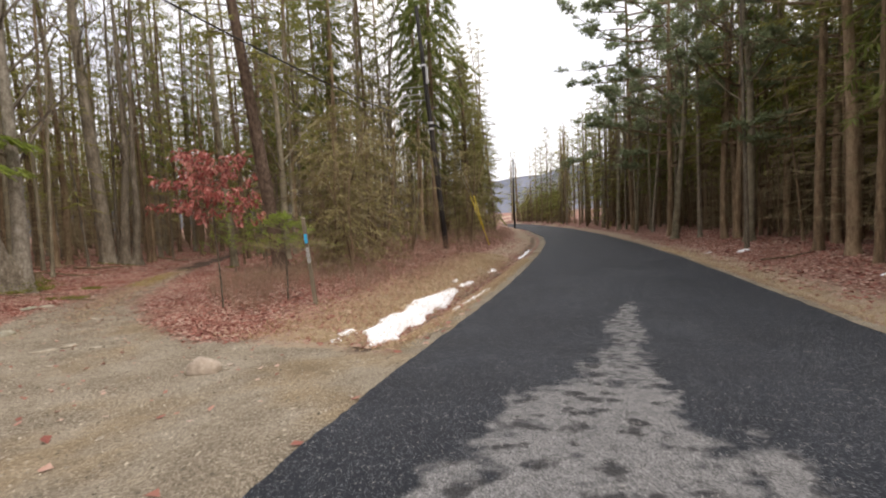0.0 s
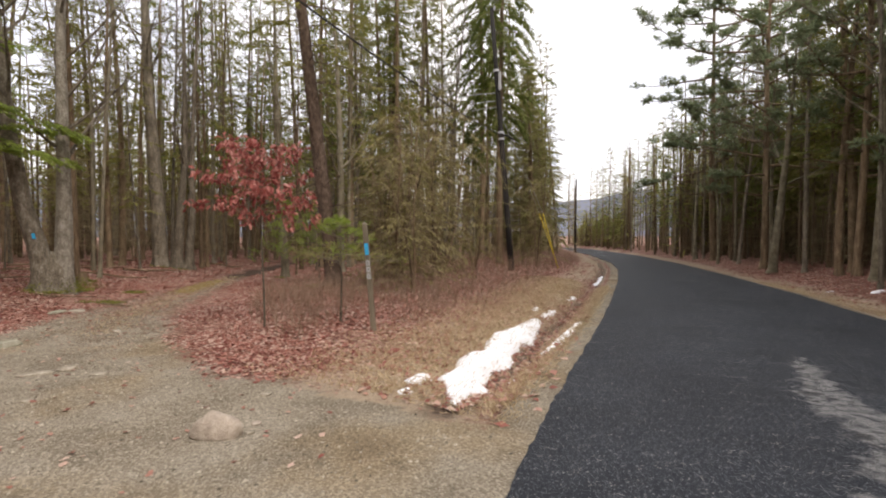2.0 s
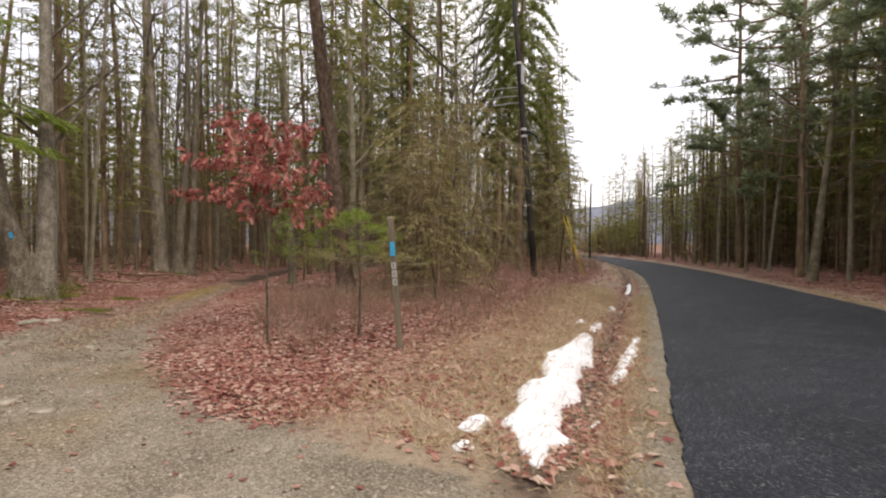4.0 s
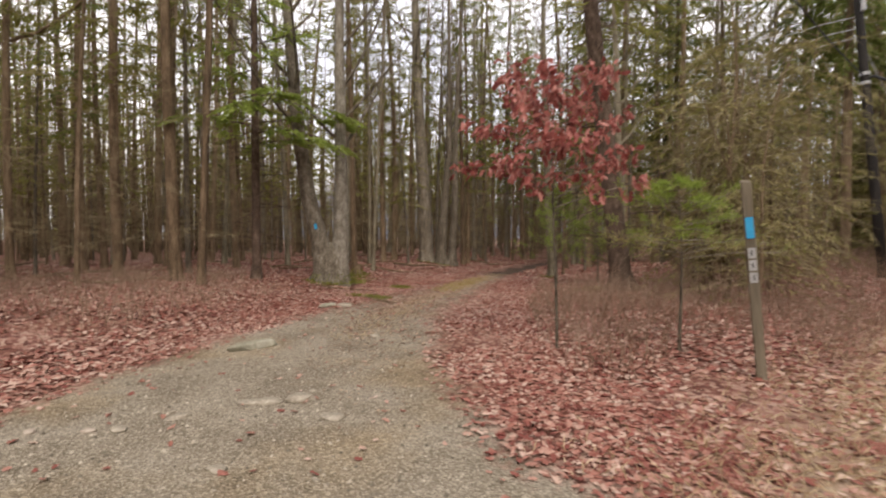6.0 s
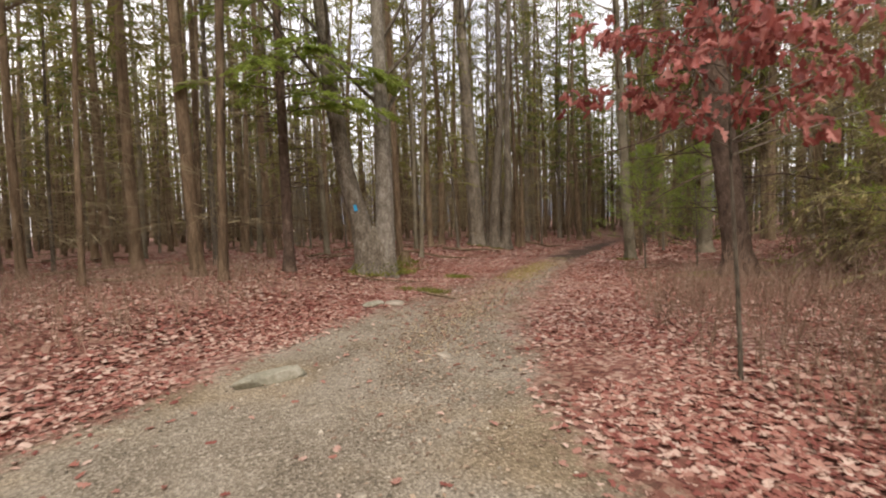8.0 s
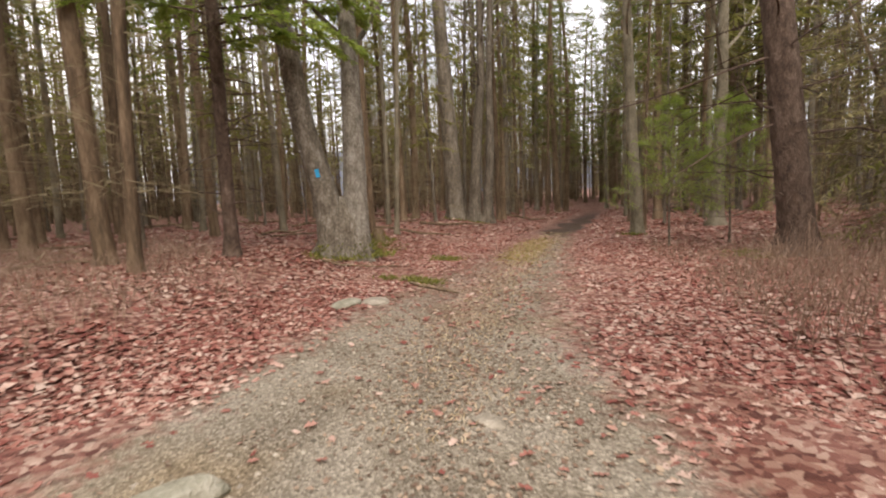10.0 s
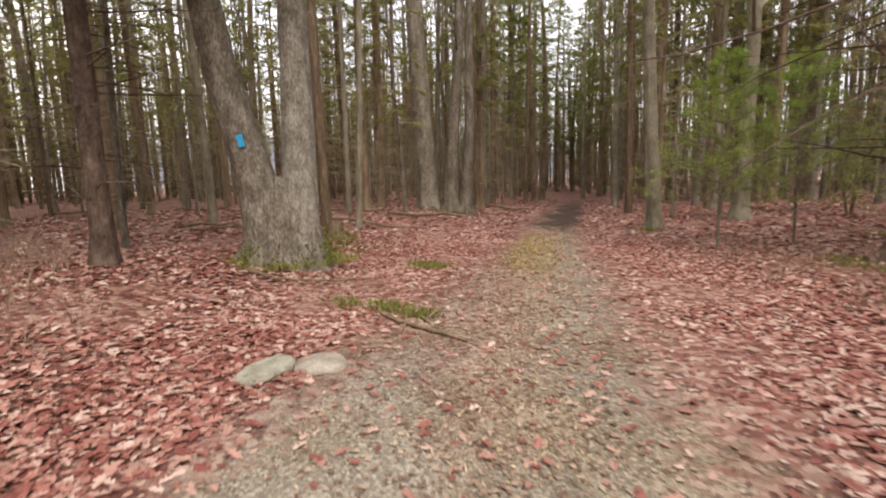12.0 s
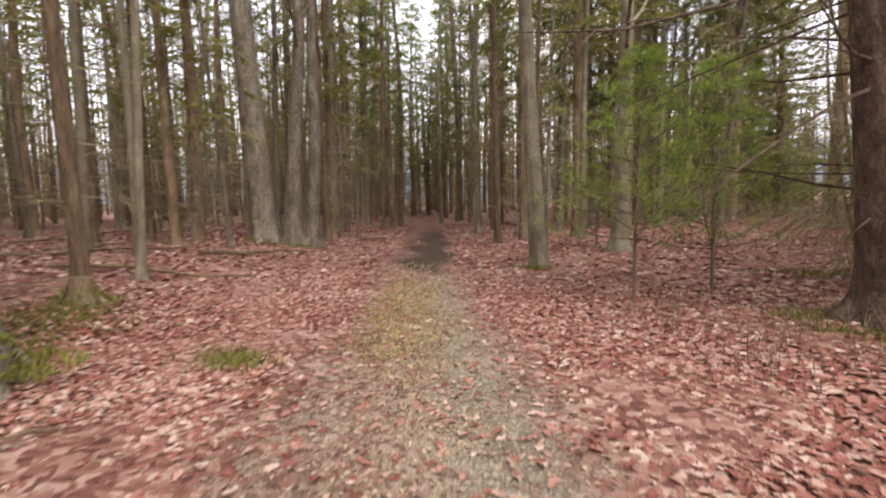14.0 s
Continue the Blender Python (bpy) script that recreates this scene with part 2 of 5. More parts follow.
def asphalt_material():
    m, n, l = surface("fresh_asphalt")
    bsdf = n["Principled BSDF"]
    co = n.new("ShaderNodeTexCoord").outputs["Object"]
    at = n.new("ShaderNodeAttribute")
    at.attribute_name = "surf"
    sp = n.new("ShaderNodeSeparateColor")
    l.new(at.outputs["Color"], sp.inputs[0])
    big, mid, grain = tex(n, l, "noise", 0.6, co, 5), tex(n, l, "noise", 6.5, co, 8), tex(n, l, "noise", 160, co, 3)
    v = tex(n, l, "voronoi", 130, co)
    vs = n.new("ShaderNodeSeparateColor")
    l.new(v.outputs["Color"], vs.inputs[0])
    speck = ramp_node(n, [(0.007, 0.010, 0.015), (0.013, 0.017, 0.024), (0.024, 0.029, 0.037), (0.30, 0.31, 0.32)], 0.1, 1.0)
    speck.color_ramp.elements[2].position = 0.9
    l.new(vs.outputs[0], speck.inputs["Fac"])
    broad = ramp_node(n, [(0.75, 0.76, 0.78), (1.15, 1.15, 1.15)], 0.35, 0.65)
    l.new(big.outputs["Fac"], broad.inputs["Fac"])
    base = mix_rgb(n, l, 1.0, speck.outputs[0], broad.outputs[0], "MULTIPLY")
    worn = ramp_node(n, [(0.060, 0.060, 0.060), (0.153, 0.153, 0.153), (0.306, 0.306, 0.306)], 0.1, 0.9)
    l.new(vs.outputs[1], worn.inputs["Fac"])
    f = edge(n, l, sp.outputs[0], mid.outputs["Fac"], 1.7, 0.4, 0.8)
    blotch = tex(n, l, "noise", 4.5, co, 9)
    tar = ramp_node(n, [(0.22, 0.22, 0.23), (1.0, 1.0, 1.0)], 0.36, 0.46)
    l.new(blotch.outputs["Fac"], tar.inputs["Fac"])
    worn_c = mix_rgb(n, l, 1.0, worn.outputs[0], tar.outputs[0], "MULTIPLY")
    c = mix_rgb(n, l, f, base, worn_c)
    chip = tex(n, l, "voronoi", 48, co)
    cs = n.new("ShaderNodeSeparateColor")
    l.new(chip.outputs["Color"], cs.inputs[0])
    pick = n.new("ShaderNodeMath")
    pick.operation = "GREATER_THAN"
    pick.inputs[1].default_value = 0.93
    l.new(cs.outputs[2], pick.inputs[0])
    core = n.new("ShaderNodeMath")
    core.operation = "LESS_THAN"
    core.inputs[1].default_value = 0.33
    l.new(chip.outputs["Distance"], core.inputs[0])
    both = n.new("ShaderNodeMath")
    both.operation = "MULTIPLY"
    l.new(pick.outputs[0], both.inputs[0])
    l.new(core.outputs[0], both.inputs[1])
    grit = n.new("ShaderNodeRGB")
    grit.outputs[0].default_value = (0.34, 0.33, 0.31, 1)
    c = mix_rgb(n, l, both.outputs[0], c, grit.outputs[0])
    l.new(c, bsdf.inputs["Base Color"])
    bsdf.inputs["Roughness"].default_value = 0.75
    bsdf.inputs["Specular IOR Level"].default_value = 0.28
    b = n.new("ShaderNodeBump")
    b.inputs["Strength"].default_value, b.inputs["Distance"].default_value = 0.6, 0.008
    l.new(v.outputs["Distance"], b.inputs["Height"])
    l.new(b.outputs["Normal"], bsdf.inputs["Normal"])
    return m


GROUND, ASPHALT = ground_material(), asphalt_material()


# ---- mesh building ----
class Soup:
    """Vertices and faces that become one mesh."""

    def __init__(self):
        self.v, self.f = [], []

    def add(self, verts, faces):
        k = len(self.v)
        self.v.extend(verts)
        self.f.extend([tuple(i + k for i in f) for f in faces])

    def tube(self, pts, radii, n=6, cap=False, rough=0.0, rng=None):
        """A tapered tube along the points."""
        pts = [Vector(p) for p in pts]
        k = len(self.v)
        for i, p in enumerate(pts):
            d = (pts[min(i + 1, len(pts) - 1)] - pts[max(i - 1, 0)]).normalized()
            a = d.cross(Vector((0.31, 0.95, 0.05)) if abs(d.y) < 0.9 else Vector((1, 0, 0))).normalized()
            b = d.cross(a)
            for j in range(n):
                w = 2 * math.pi * j / n
                r = radii[i] * (1 + (rng.uniform(-rough, rough) if rng else 0))
                self.v.append(tuple(p + a * (r * math.cos(w)) + b * (r * math.sin(w))))
        for i in range(len(pts) - 1):
            for j in range(n):
                self.f.append((k + i * n + j, k + i * n + (j + 1) % n, k + (i + 1) * n + (j + 1) % n, k + (i + 1) * n + j))
        if cap:
            self.f.append(tuple(k + j for j in range(n))[::-1])
            self.f.append(tuple(k + (len(pts) - 1) * n + j for j in range(n)))

    def blade(self, p, d, w, side):
        """A slender pointed sprig from p along d."""
        m = p + d * 0.45
        self.add([tuple(p), tuple(m + side * w), tuple(p + d), tuple(m - side * w)], [(0, 1, 2, 3)])

    def mesh(self, name, material, smooth=False):
        me = bpy.data.meshes.new(name)
        me.from_pydata(self.v, [], self.f)
        me.materials.append(material)
        if smooth:
            me.shade_smooth()
        return me


def part(name, soup, material, parent, label="", smooth=False):
    ob = new(name, soup.mesh(name, material, smooth) if isinstance(soup, Soup) else soup)
    ob.parent = parent
    return tagged(ob, label)


def bm_part(name, bm, material, parent, label=""):
    me = bpy.data.meshes.new(name)
    bm.to_mesh(me)
    bm.free()
    me.materials.append(material)
    ob = new(name, me)
    ob.parent = parent
    return tagged(ob, label)


def box_bm(sx, sy, sz, at=(0, 0, 0), bevel=0.0):
    bm = bmesh.new()
    bmesh.ops.create_cube(bm, size=1, matrix=Matrix.Translation(at) @ Matrix.Diagonal((sx, sy, sz, 1)))
    if bevel:
        bmesh.ops.bevel(bm, geom=bm.edges[:], offset=bevel, segments=2, affect="EDGES")
    return bm


# ---- the lie of the land ----
def ss(a, b, x):
    t = np.clip((np.asarray(x, float) - a) / (b - a), 0, 1)
    return t * t * (3 - 2 * t)


LEFT_Y = (-60, -10, 0, 4, 6, 8, 10, 14, 20, 30, 40, 50, 70, 100, 140)
LEFT_X = (-3.5, -2.2, -1.95, -2.02, -2.1, -2.06, -1.98, -1.75, -1.45, -1.1, -1.0, -1.5, -4.2, -11, -24)
RIGHT_Y = (-60, -10, 2, 8, 12, 18, 25, 35, 50, 70, 100, 140)
RIGHT_X = (2.4, 3.7, 4.25, 4.75, 5.1, 5.4, 5.5, 5.2, 4.2, 1.6, -5, -18)
FALL_Y = (-60, -10, 0, 4, 6, 8, 10, 14, 20, 30, 45, 120)
FALL_Z = (1.4, 0.35, 0.0, -0.25, -0.44, -0.57, -0.67, -0.79, -0.9, -1.0, -1.1, -1.3)
TRAIL = ((-7.2, 6.6), (-10.6, 8.6), (-12.6, 10.6), (-14.3, 13.3), (-16.2, 16.6), (-18.4, 20.6), (-21, 26), (-26, 36), (-36, 54))
GRAVEL = ((-2.0, -9), (-2.0, 6.8), (-3.6, 7.5), (-5.6, 7.8), (-6.6, 7.7), (-8.1, 8.5), (-9.6, 9.5), (-11.6, 11.8), (-13.1, 14.2), (-15.2, 17.4),
          (-17.2, 20.6), (-18.5, 20.3), (-17.0, 16.6), (-16.1, 14.2), (-15.0, 11.5), (-13.4, 9.2), (-12.2, 7.4), (-11.3, 5.9), (-10.2, 4.8), (-9.6, 2.5), (-9.2, -9))


def left_edge(y):
    return np.interp(y, LEFT_Y, LEFT_X)


def right_edge(y):
    return np.interp(y, RIGHT_Y, RIGHT_X)


def fall(y):
    """How the road drops along its length."""
    return (np.interp(np.asarray(y) - 1, FALL_Y, FALL_Z) + np.interp(y, FALL_Y, FALL_Z) + np.interp(np.asarray(y) + 1, FALL_Y, FALL_Z)) / 3


def trail_side(x, y):
    """Distance from the trail's centre line, positive on its west side."""
    best = np.full(np.shape(x), 1e9)
    sign = np.ones(np.shape(x))
    for (x0, y0), (x1, y1) in zip(TRAIL, TRAIL[1:]):
        dx, dy = x1 - x0, y1 - y0
        t = np.clip(((x - x0) * dx + (y - y0) * dy) / (dx * dx + dy * dy), 0, 1)
        px, py = x0 + t * dx, y0 + t * dy
        d = np.hypot(x - px, y - py)
        nearer = d < best
        sign = np.where(nearer, np.where(dx * (y - py) - dy * (x - px) > 0, 1.0, -1.0), sign)
        best = np.where(nearer, d, best)
    return best * sign


def gravel_depth(x, y):
    """Signed distance into the gravelled area."""
    x, y = np.asarray(x, float), np.asarray(y, float)
    inside, best = np.zeros(x.shape, bool), np.full(x.shape, 1e9)
    for (x0, y0), (x1, y1) in zip(GRAVEL, GRAVEL[1:] + GRAVEL[:1]):
        dx, dy = x1 - x0, y1 - y0
        t = np.clip(((x - x0) * dx + (y - y0) * dy) / (dx * dx + dy * dy), 0, 1)
        best = np.minimum(best, np.hypot(x - x0 - t * dx, y - y0 - t * dy))
        if dy:
            inside ^= ((y0 > y) != (y1 > y)) & (x < x0 + (y - y0) * dx / dy)
    return np.where(inside, best, -best)


def height(x, y):
    x, y = np.asarray(x, float), np.asarray(y, float)
    l, r = left_edge(y), right_edge(y)
    drop = fall(y)
    road = drop - 0.05 * ss(1.8, 0, x - l) - 0.05 * ss(1.8, 0, r - x)
    u = x - r
    right = drop - 0.05 - 0.08 * ss(0, 1.2, u) + 0.42 * ss(1.5, 6, u)
    u = l - x
    d = trail_side(x, y)
    base = -0.62 + 0.42 * ss(1.8, 5.5, d) * ss(-12, -15, x) + 0.1 * ss(2, 6, -d) * ss(-5, -8, x) - 0.25 * ss(20, 45, y) * ss(-15, -22, x)
    base = base + 0.35 * ss(3, -6, y) * ss(8, 2, u)
    left = drop - 0.05 + (base - drop + 0.05) * ss(0, 3.6, u)
    left = left - 0.24 * ss(6.5, 9.5, y) * np.exp(-(((u - 1.05) / 0.42) ** 2))
    return np.where(x > r, right, np.where(x < l, left, road))


def hz(x, y):
    return float(height(x, y))


def spread(fine0, fine1, step, far):
    out = list(np.arange(fine0, fine1 + 1e-6, step))
    k, a = step, fine1
    while a < far:
        k *= 1.22
        a += k
        out.append(a)
    k, a, low = step, fine0, []
    while a > -far:
        k *= 1.22
        a -= k
        low.append(a)
    return np.array(low[::-1] + out)


def sheet(xs, ys, zfun):
    X, Y = np.meshgrid(xs, ys)
    Z = zfun(X, Y)
    nx, ny = len(xs), len(ys)
    i = np.arange(nx * ny).reshape(ny, nx)
    f = np.stack([i[:-1, :-1], i[:-1, 1:], i[1:, 1:], i[1:, :-1]], -1).reshape(-1, 4)
    return X, Y, np.stack([X, Y, Z], -1).reshape(-1, 3), f


def colour_layer(me, r, g, b):
    a = me.color_attributes.new("surf", "FLOAT_COLOR", "POINT")
    a.data.foreach_set("color", np.stack([r, g, b, np.ones_like(r)], -1).astype(np.float32).ravel())


def make_ground():
    def z(x, y):
        bumps = 0.03 * np.sin(x * 1.7 + np.sin(y * 1.1)) * np.sin(y * 1.3 + 0.7) + 0.012 * np.sin(x * 5.1 + y * 2.0) * np.sin(y * 4.3 - x)
        calm = ss(0.2, 1.5, np.maximum(left_edge(y) - x, x - right_edge(y)))
        on_road = (x > left_edge(y) + 0.05) & (x < right_edge(y) - 0.05)
        far = np.maximum(np.abs(x), np.abs(y))
        return height(x, y) + bumps * calm * ss(0.6, -0.4, gravel_depth(x, y)) * ss(300, 60, far) - np.where(on_road, 0.06, 0.0)

    X, Y, v, f = sheet(spread(-24, 5, 0.17, 3000), spread(-4, 27, 0.17, 3000), z)
    me = bpy.data.meshes.new("ground")
    me.from_pydata(v.tolist(), [], f.tolist())
    me.materials.append(GROUND)
    me.shade_smooth()
    gd, l, r = gravel_depth(X, Y), left_edge(Y), right_edge(Y)
    worn_in = 0.4 + 0.38 * np.exp(-(((trail_side(X, Y) + 0.5) / 0.4) ** 2)) + 0.12 * np.exp(-(((trail_side(X, Y) - 0.75) / 0.3) ** 2))
    gravel = ss(-0.75, 0.75, gd) * (1 - (1 - worn_in) * ss(8.5, 13, Y) * (X < -10.5))
    shoulder = np.maximum(ss(0.75, 0.25, l - X) * (X < l + 0.5), 0.8 * ss(0.6, 0.2, X - r) * (X > r - 0.5))
    gravel = np.maximum(gravel, shoulder * (np.abs(Y) < 150))
    u = l - X
    verge = 0.7 * ss(6.3, 7.6, Y) * ss(0.4, 0.9, u) * ss(5.0 - 1.2 * ss(11, 15, Y), 2.0, u) * (gd < 0.3)
    verge = np.maximum(verge, 0.75 * ss(0.2, 0.6, X - r) * ss(3.2, 1.4, X - r))
    d = np.abs(trail_side(X, Y))
    verge = np.maximum(verge, 0.42 * ss(0.95, 0.1, d) * ss(9, 12, Y) * ss(25, 19, Y))
    dirt = 0.62 * ss(0.8, 0.05, np.abs(trail_side(X, Y) + 0.35 + 0.22 * np.sin(Y * 1.7))) * ss(18.5, 22, Y) * ss(40, 28, Y) * (0.8 + 0.3 * np.sin(3 * Y + 2 * X)) + 0.45 * ss(1.25, 0.5, d) * ss(18, 22, Y)
    dirt = dirt + 0.6 * ss(0.5, 0.12, np.abs(u - 1.05)) * ss(6.5, 8, Y) + 0.28 * ss(0.5, 0.1, np.abs(gd - 0.05)) * (X < -3) * (Y > 6.5) * (Y < 12) * (X > -12) * (trail_side(X, Y) < 0)
    colour_layer(me, gravel.ravel(), verge.ravel(), np.clip(dirt, 0, 1).ravel())
    return tagged(new("ground", me), "forest floor with red leaf litter and tan gravel", "ground", kind="structure")


def make_road():
    ys = np.concatenate([np.arange(-60, -2, 1.0), np.arange(-2, 14, 0.12), np.arange(14, 110, 0.8)])
    us = np.linspace(0, 1, 72)
    v, masks = [], []
    for y in ys:
        l, r = left_edge(y) + 0.05 * noise.noise((y * 1.3, 0, 0)) + 0.03 * noise.noise((y * 5, 2, 0)), right_edge(y) + 0.05 * noise.noise((y * 1.5, 5, 0))
        row = [(l - 0.02, -0.05)] + [(l + (r - l) * u, 0.018) for u in us] + [(r + 0.02, -0.05)]
        for x, dz in row:
            v.append((x, y, hz(min(max(x, left_edge(y)), right_edge(y)), y) + dz))
            cx = float(np.interp(y, (0, 2.7, 3.65, 4.9, 5.3, 10, 13), (-0.1, 0.15, 0.25, 0.4, 0.58, 1.23, 1.7)))
            hw = float(np.interp(y, (-3, 0, 3.65, 4.9, 5.5, 7, 10, 12.5), (0.5, 0.9, 0.95, 0.75, 0.4, 0.32, 0.28, 0.12)))
            rag = 0.5 * noise.noise((x * 1.1, y * 0.6, 3.0)) + 0.4 * noise.noise((x * 3.2, y * 1.7, 7.0))
            worn = 0.98 * float(ss(1.65, 0.55, abs(x - cx) / hw + 1.1 * rag)) * float(ss(13, 11, y) * ss(-5, -1, y)) * (0.72 if y > 5.2 else 0.95)
            worn = max(worn, 0.2 * math.exp(-(((x - 2.0) / 0.5) ** 2)) * float(ss(7.5, 4.0, y)) * (0.8 + rag))
            worn = max(worn, 0.16 * math.exp(-(((x - 3.3) / 0.5) ** 2)) * (0.8 + rag))
            masks.append(worn)
    w = len(us) + 2
    f = [(i * w + j, i * w + j + 1, (i + 1) * w + j + 1, (i + 1) * w + j) for i in range(len(ys) - 1) for j in range(w - 1)]
    me = bpy.data.meshes.new("road")
    me.from_pydata(v, [], f)
    me.materials.append(ASPHALT)
    m = np.array(masks)
    colour_layer(me, m, m * 0, m * 0)
    return tagged(new("road", me), "dark fresh asphalt lane with a worn grey patch", "road", kind="structure")


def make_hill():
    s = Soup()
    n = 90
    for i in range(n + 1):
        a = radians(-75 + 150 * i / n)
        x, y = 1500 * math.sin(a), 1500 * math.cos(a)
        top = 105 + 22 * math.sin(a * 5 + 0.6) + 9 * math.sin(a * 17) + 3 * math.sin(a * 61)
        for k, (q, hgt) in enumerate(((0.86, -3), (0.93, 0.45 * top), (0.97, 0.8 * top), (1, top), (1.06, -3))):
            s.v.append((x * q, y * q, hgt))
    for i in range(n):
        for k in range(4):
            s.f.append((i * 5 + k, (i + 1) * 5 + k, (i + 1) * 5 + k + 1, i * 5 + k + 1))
    return tagged(new("backdrop", s.mesh("backdrop", HILL, True)), "distant wooded ridge with blue haze painted into its colour", "hill", kind="structure")


make_ground()
make_road()
make_hill()


# ---- trees ----
def rod(rng, p, d, length, bend, n):
    """Points of a branch from p along d that bends (downwards when negative) and wanders."""
    p, d = Vector(p), Vector(d).normalized()
    out, step = [p.copy()], length / n
    for _ in range(n):
        d = (d + Vector((rng.uniform(-0.16, 0.16), rng.uniform(-0.16, 0.16), bend / n + rng.uniform(-0.1, 0.1)))).normalized()
        p = p + d * step
        out.append(p.copy())
    return out


def along(pts, t):
    x = t * (len(pts) - 1)
    i = min(int(x), len(pts) - 2)
    return pts[i].lerp(pts[i + 1], x - i), (pts[i + 1] - pts[i]).normalized()


def trunk_line(rng, h, sway, n, lean=(0, 0)):
    ph = rng.uniform(0, 6)
    return [Vector((lean[0] * k + sway * math.sin(ph + 3 * k) * k, lean[1] * k + sway * math.cos(ph * 1.7 + 2.6 * k) * k, -0.2 + (h + 0.2) * k)) for k in (i / n for i in range(n + 1))]


def trunk_radii(r, n, flare, top=0.12):
    out = []
    for i in range(n + 1):
        k = i / n
        out.append(r * ((1 - k) ** 0.75 * (1 - top) + top) * 1.04)
    out[0] *= 1 + flare
    return out


def flared(pts, radii, r, flare):
    """Adds rings close to the ground where the roots swell."""
    p0, p1 = pts[0], pts[1]
    low, lr = [], []
    for z, k in ((-0.2, 1.0), (0.04, 0.85), (0.14, 0.5), (0.32, 0.22), (0.6, 0.06)):
        t = (z - p0.z) / (p1.z - p0.z)
        low.append(p0.lerp(p1, t))
        lr.append(r * (1 + flare * k))
    return low + pts[1:], lr + radii[1:]


def sprays(rng, crown, pts, count, size, flat=0.35, width=0.11):
    """Needle sprays to both sides of a branch."""
    for _ in range(count):
        t = rng.random() ** 0.7
        p, d = along(pts, 0.12 + 0.88 * t)
        side = d.cross(Vector((0, 0, 1)))
        if side.length < 0.1:
            side = Vector((1, 0, 0))
        side.normalize()
        s = 1 if rng.random() < 0.5 else -1
        aim = (d * rng.uniform(0.3, 1.0) + side * s * rng.uniform(0.4, 1.0) + Vector((0, 0, rng.uniform(-flat, flat * 0.5)))).normalized()
        ln = size * rng.uniform(0.5, 1.25) * (1.15 - 0.55 * t)
        across = aim.cross(Vector((rng.uniform(-0.5, 0.5), rng.uniform(-0.5, 0.5), 1))).normalized()
        crown.blade(p, aim * ln, ln * width, across)


def conifer(name, seed, h, r, dead0, crown0, crown_w, n_dead, n_live, sprig, size, bark, needles, label, flare=0.5, sway=0.25, droop=-0.5, dead_len=1.3, wood=None, lean=(0, 0), width=0.065, peak=0.75, haze=3, own_limbs=False, flat=0.6, twig=1.0, near=False):
    rng = random.Random(seed)
    root = tagged(new(name), label, "tree")
    pts = trunk_line(rng, h, sway, 14, lean)
    radii = trunk_radii(r, 14, 0)
    tp, tr = flared(pts, radii, r, flare)
    s = furrowed(tp, tr, seed, depth=0.04, pitch=11) if near else Soup()
    if not near:
        s.tube(tp, tr, 9, rough=0.07, rng=rng)
    part("trunk", s, bark, root, smooth=True)
    br, cr = Soup(), Soup()
    for i in range(n_dead):
        z = dead0 + (crown0 + 1.5 - dead0) * (i + rng.random()) / n_dead
        p, _ = along(pts, (z + 0.2) / (h + 0.2))
        a = rng.uniform(0, 6.283)
        ln = dead_len * rng.uniform(0.3, 1.15)
        b = rod(rng, p, (math.cos(a), math.sin(a), rng.uniform(-0.15, 0.25)), ln, rng.uniform(-0.5, 0.25), 4 if own_limbs else 2)
        rr = 0.008 + 0.006 * ln
        limb = Soup() if own_limbs else br
        if own_limbs:
            limb.tube(b, [rr, rr * 0.8, rr * 0.6, rr * 0.4, rr * 0.15], 3)
        else:
            across = Vector((rng.uniform(-0.3, 0.3), rng.uniform(-0.3, 0.3), 1)).normalized()
            limb.blade(b[0], b[1] - b[0], 0.012 * twig, across)
            limb.blade(b[1] - (b[1] - b[0]) * 0.1, b[2] - b[1], 0.009 * twig, across)
        for _ in range(rng.randint(2, haze)):
            q, d = along(b, rng.uniform(0.25, 0.98))
            t = (d + Vector((rng.uniform(-0.9, 0.9), rng.uniform(-0.9, 0.9), rng.uniform(-0.8, 0.4)))).normalized() * ln * rng.uniform(0.2, 0.5)
            limb.blade(q, t, 0.004 if own_limbs else 0.006 * twig, t.cross(Vector((rng.uniform(-1, 1), rng.uniform(-1, 1), 0.3))).normalized())
        if own_limbs:
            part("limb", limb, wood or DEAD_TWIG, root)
    for i in range(n_live):
        k = (i + rng.random()) / n_live
        z = crown0 + (h - 0.3 - crown0) * k
        p, _ = along(pts, (z + 0.2) / (h + 0.2))
        a = i * 2.4 + rng.uniform(-0.5, 0.5)
        ln = crown_w * (0.12 + 0.88 * (1 - k) ** peak) * rng.uniform(0.6, 1.15) * min(1, 0.55 + 2.5 * k)
        b = rod(rng, p, (math.cos(a), math.sin(a), rng.uniform(0.0, 0.35) + 0.5 * k * k), ln, droop * rng.uniform(0.5, 1.2), 2)
        rr = 0.010 + 0.008 * ln
        br.tube(b, [rr, rr * 0.6, rr * 0.15], 3)
        sprays(rng, cr, b, max(4, int(sprig * (0.35 + 0.65 * ln / crown_w))), size, flat, width)
    if br.v:
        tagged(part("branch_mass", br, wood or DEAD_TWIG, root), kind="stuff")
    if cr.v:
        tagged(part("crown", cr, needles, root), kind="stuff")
    return root


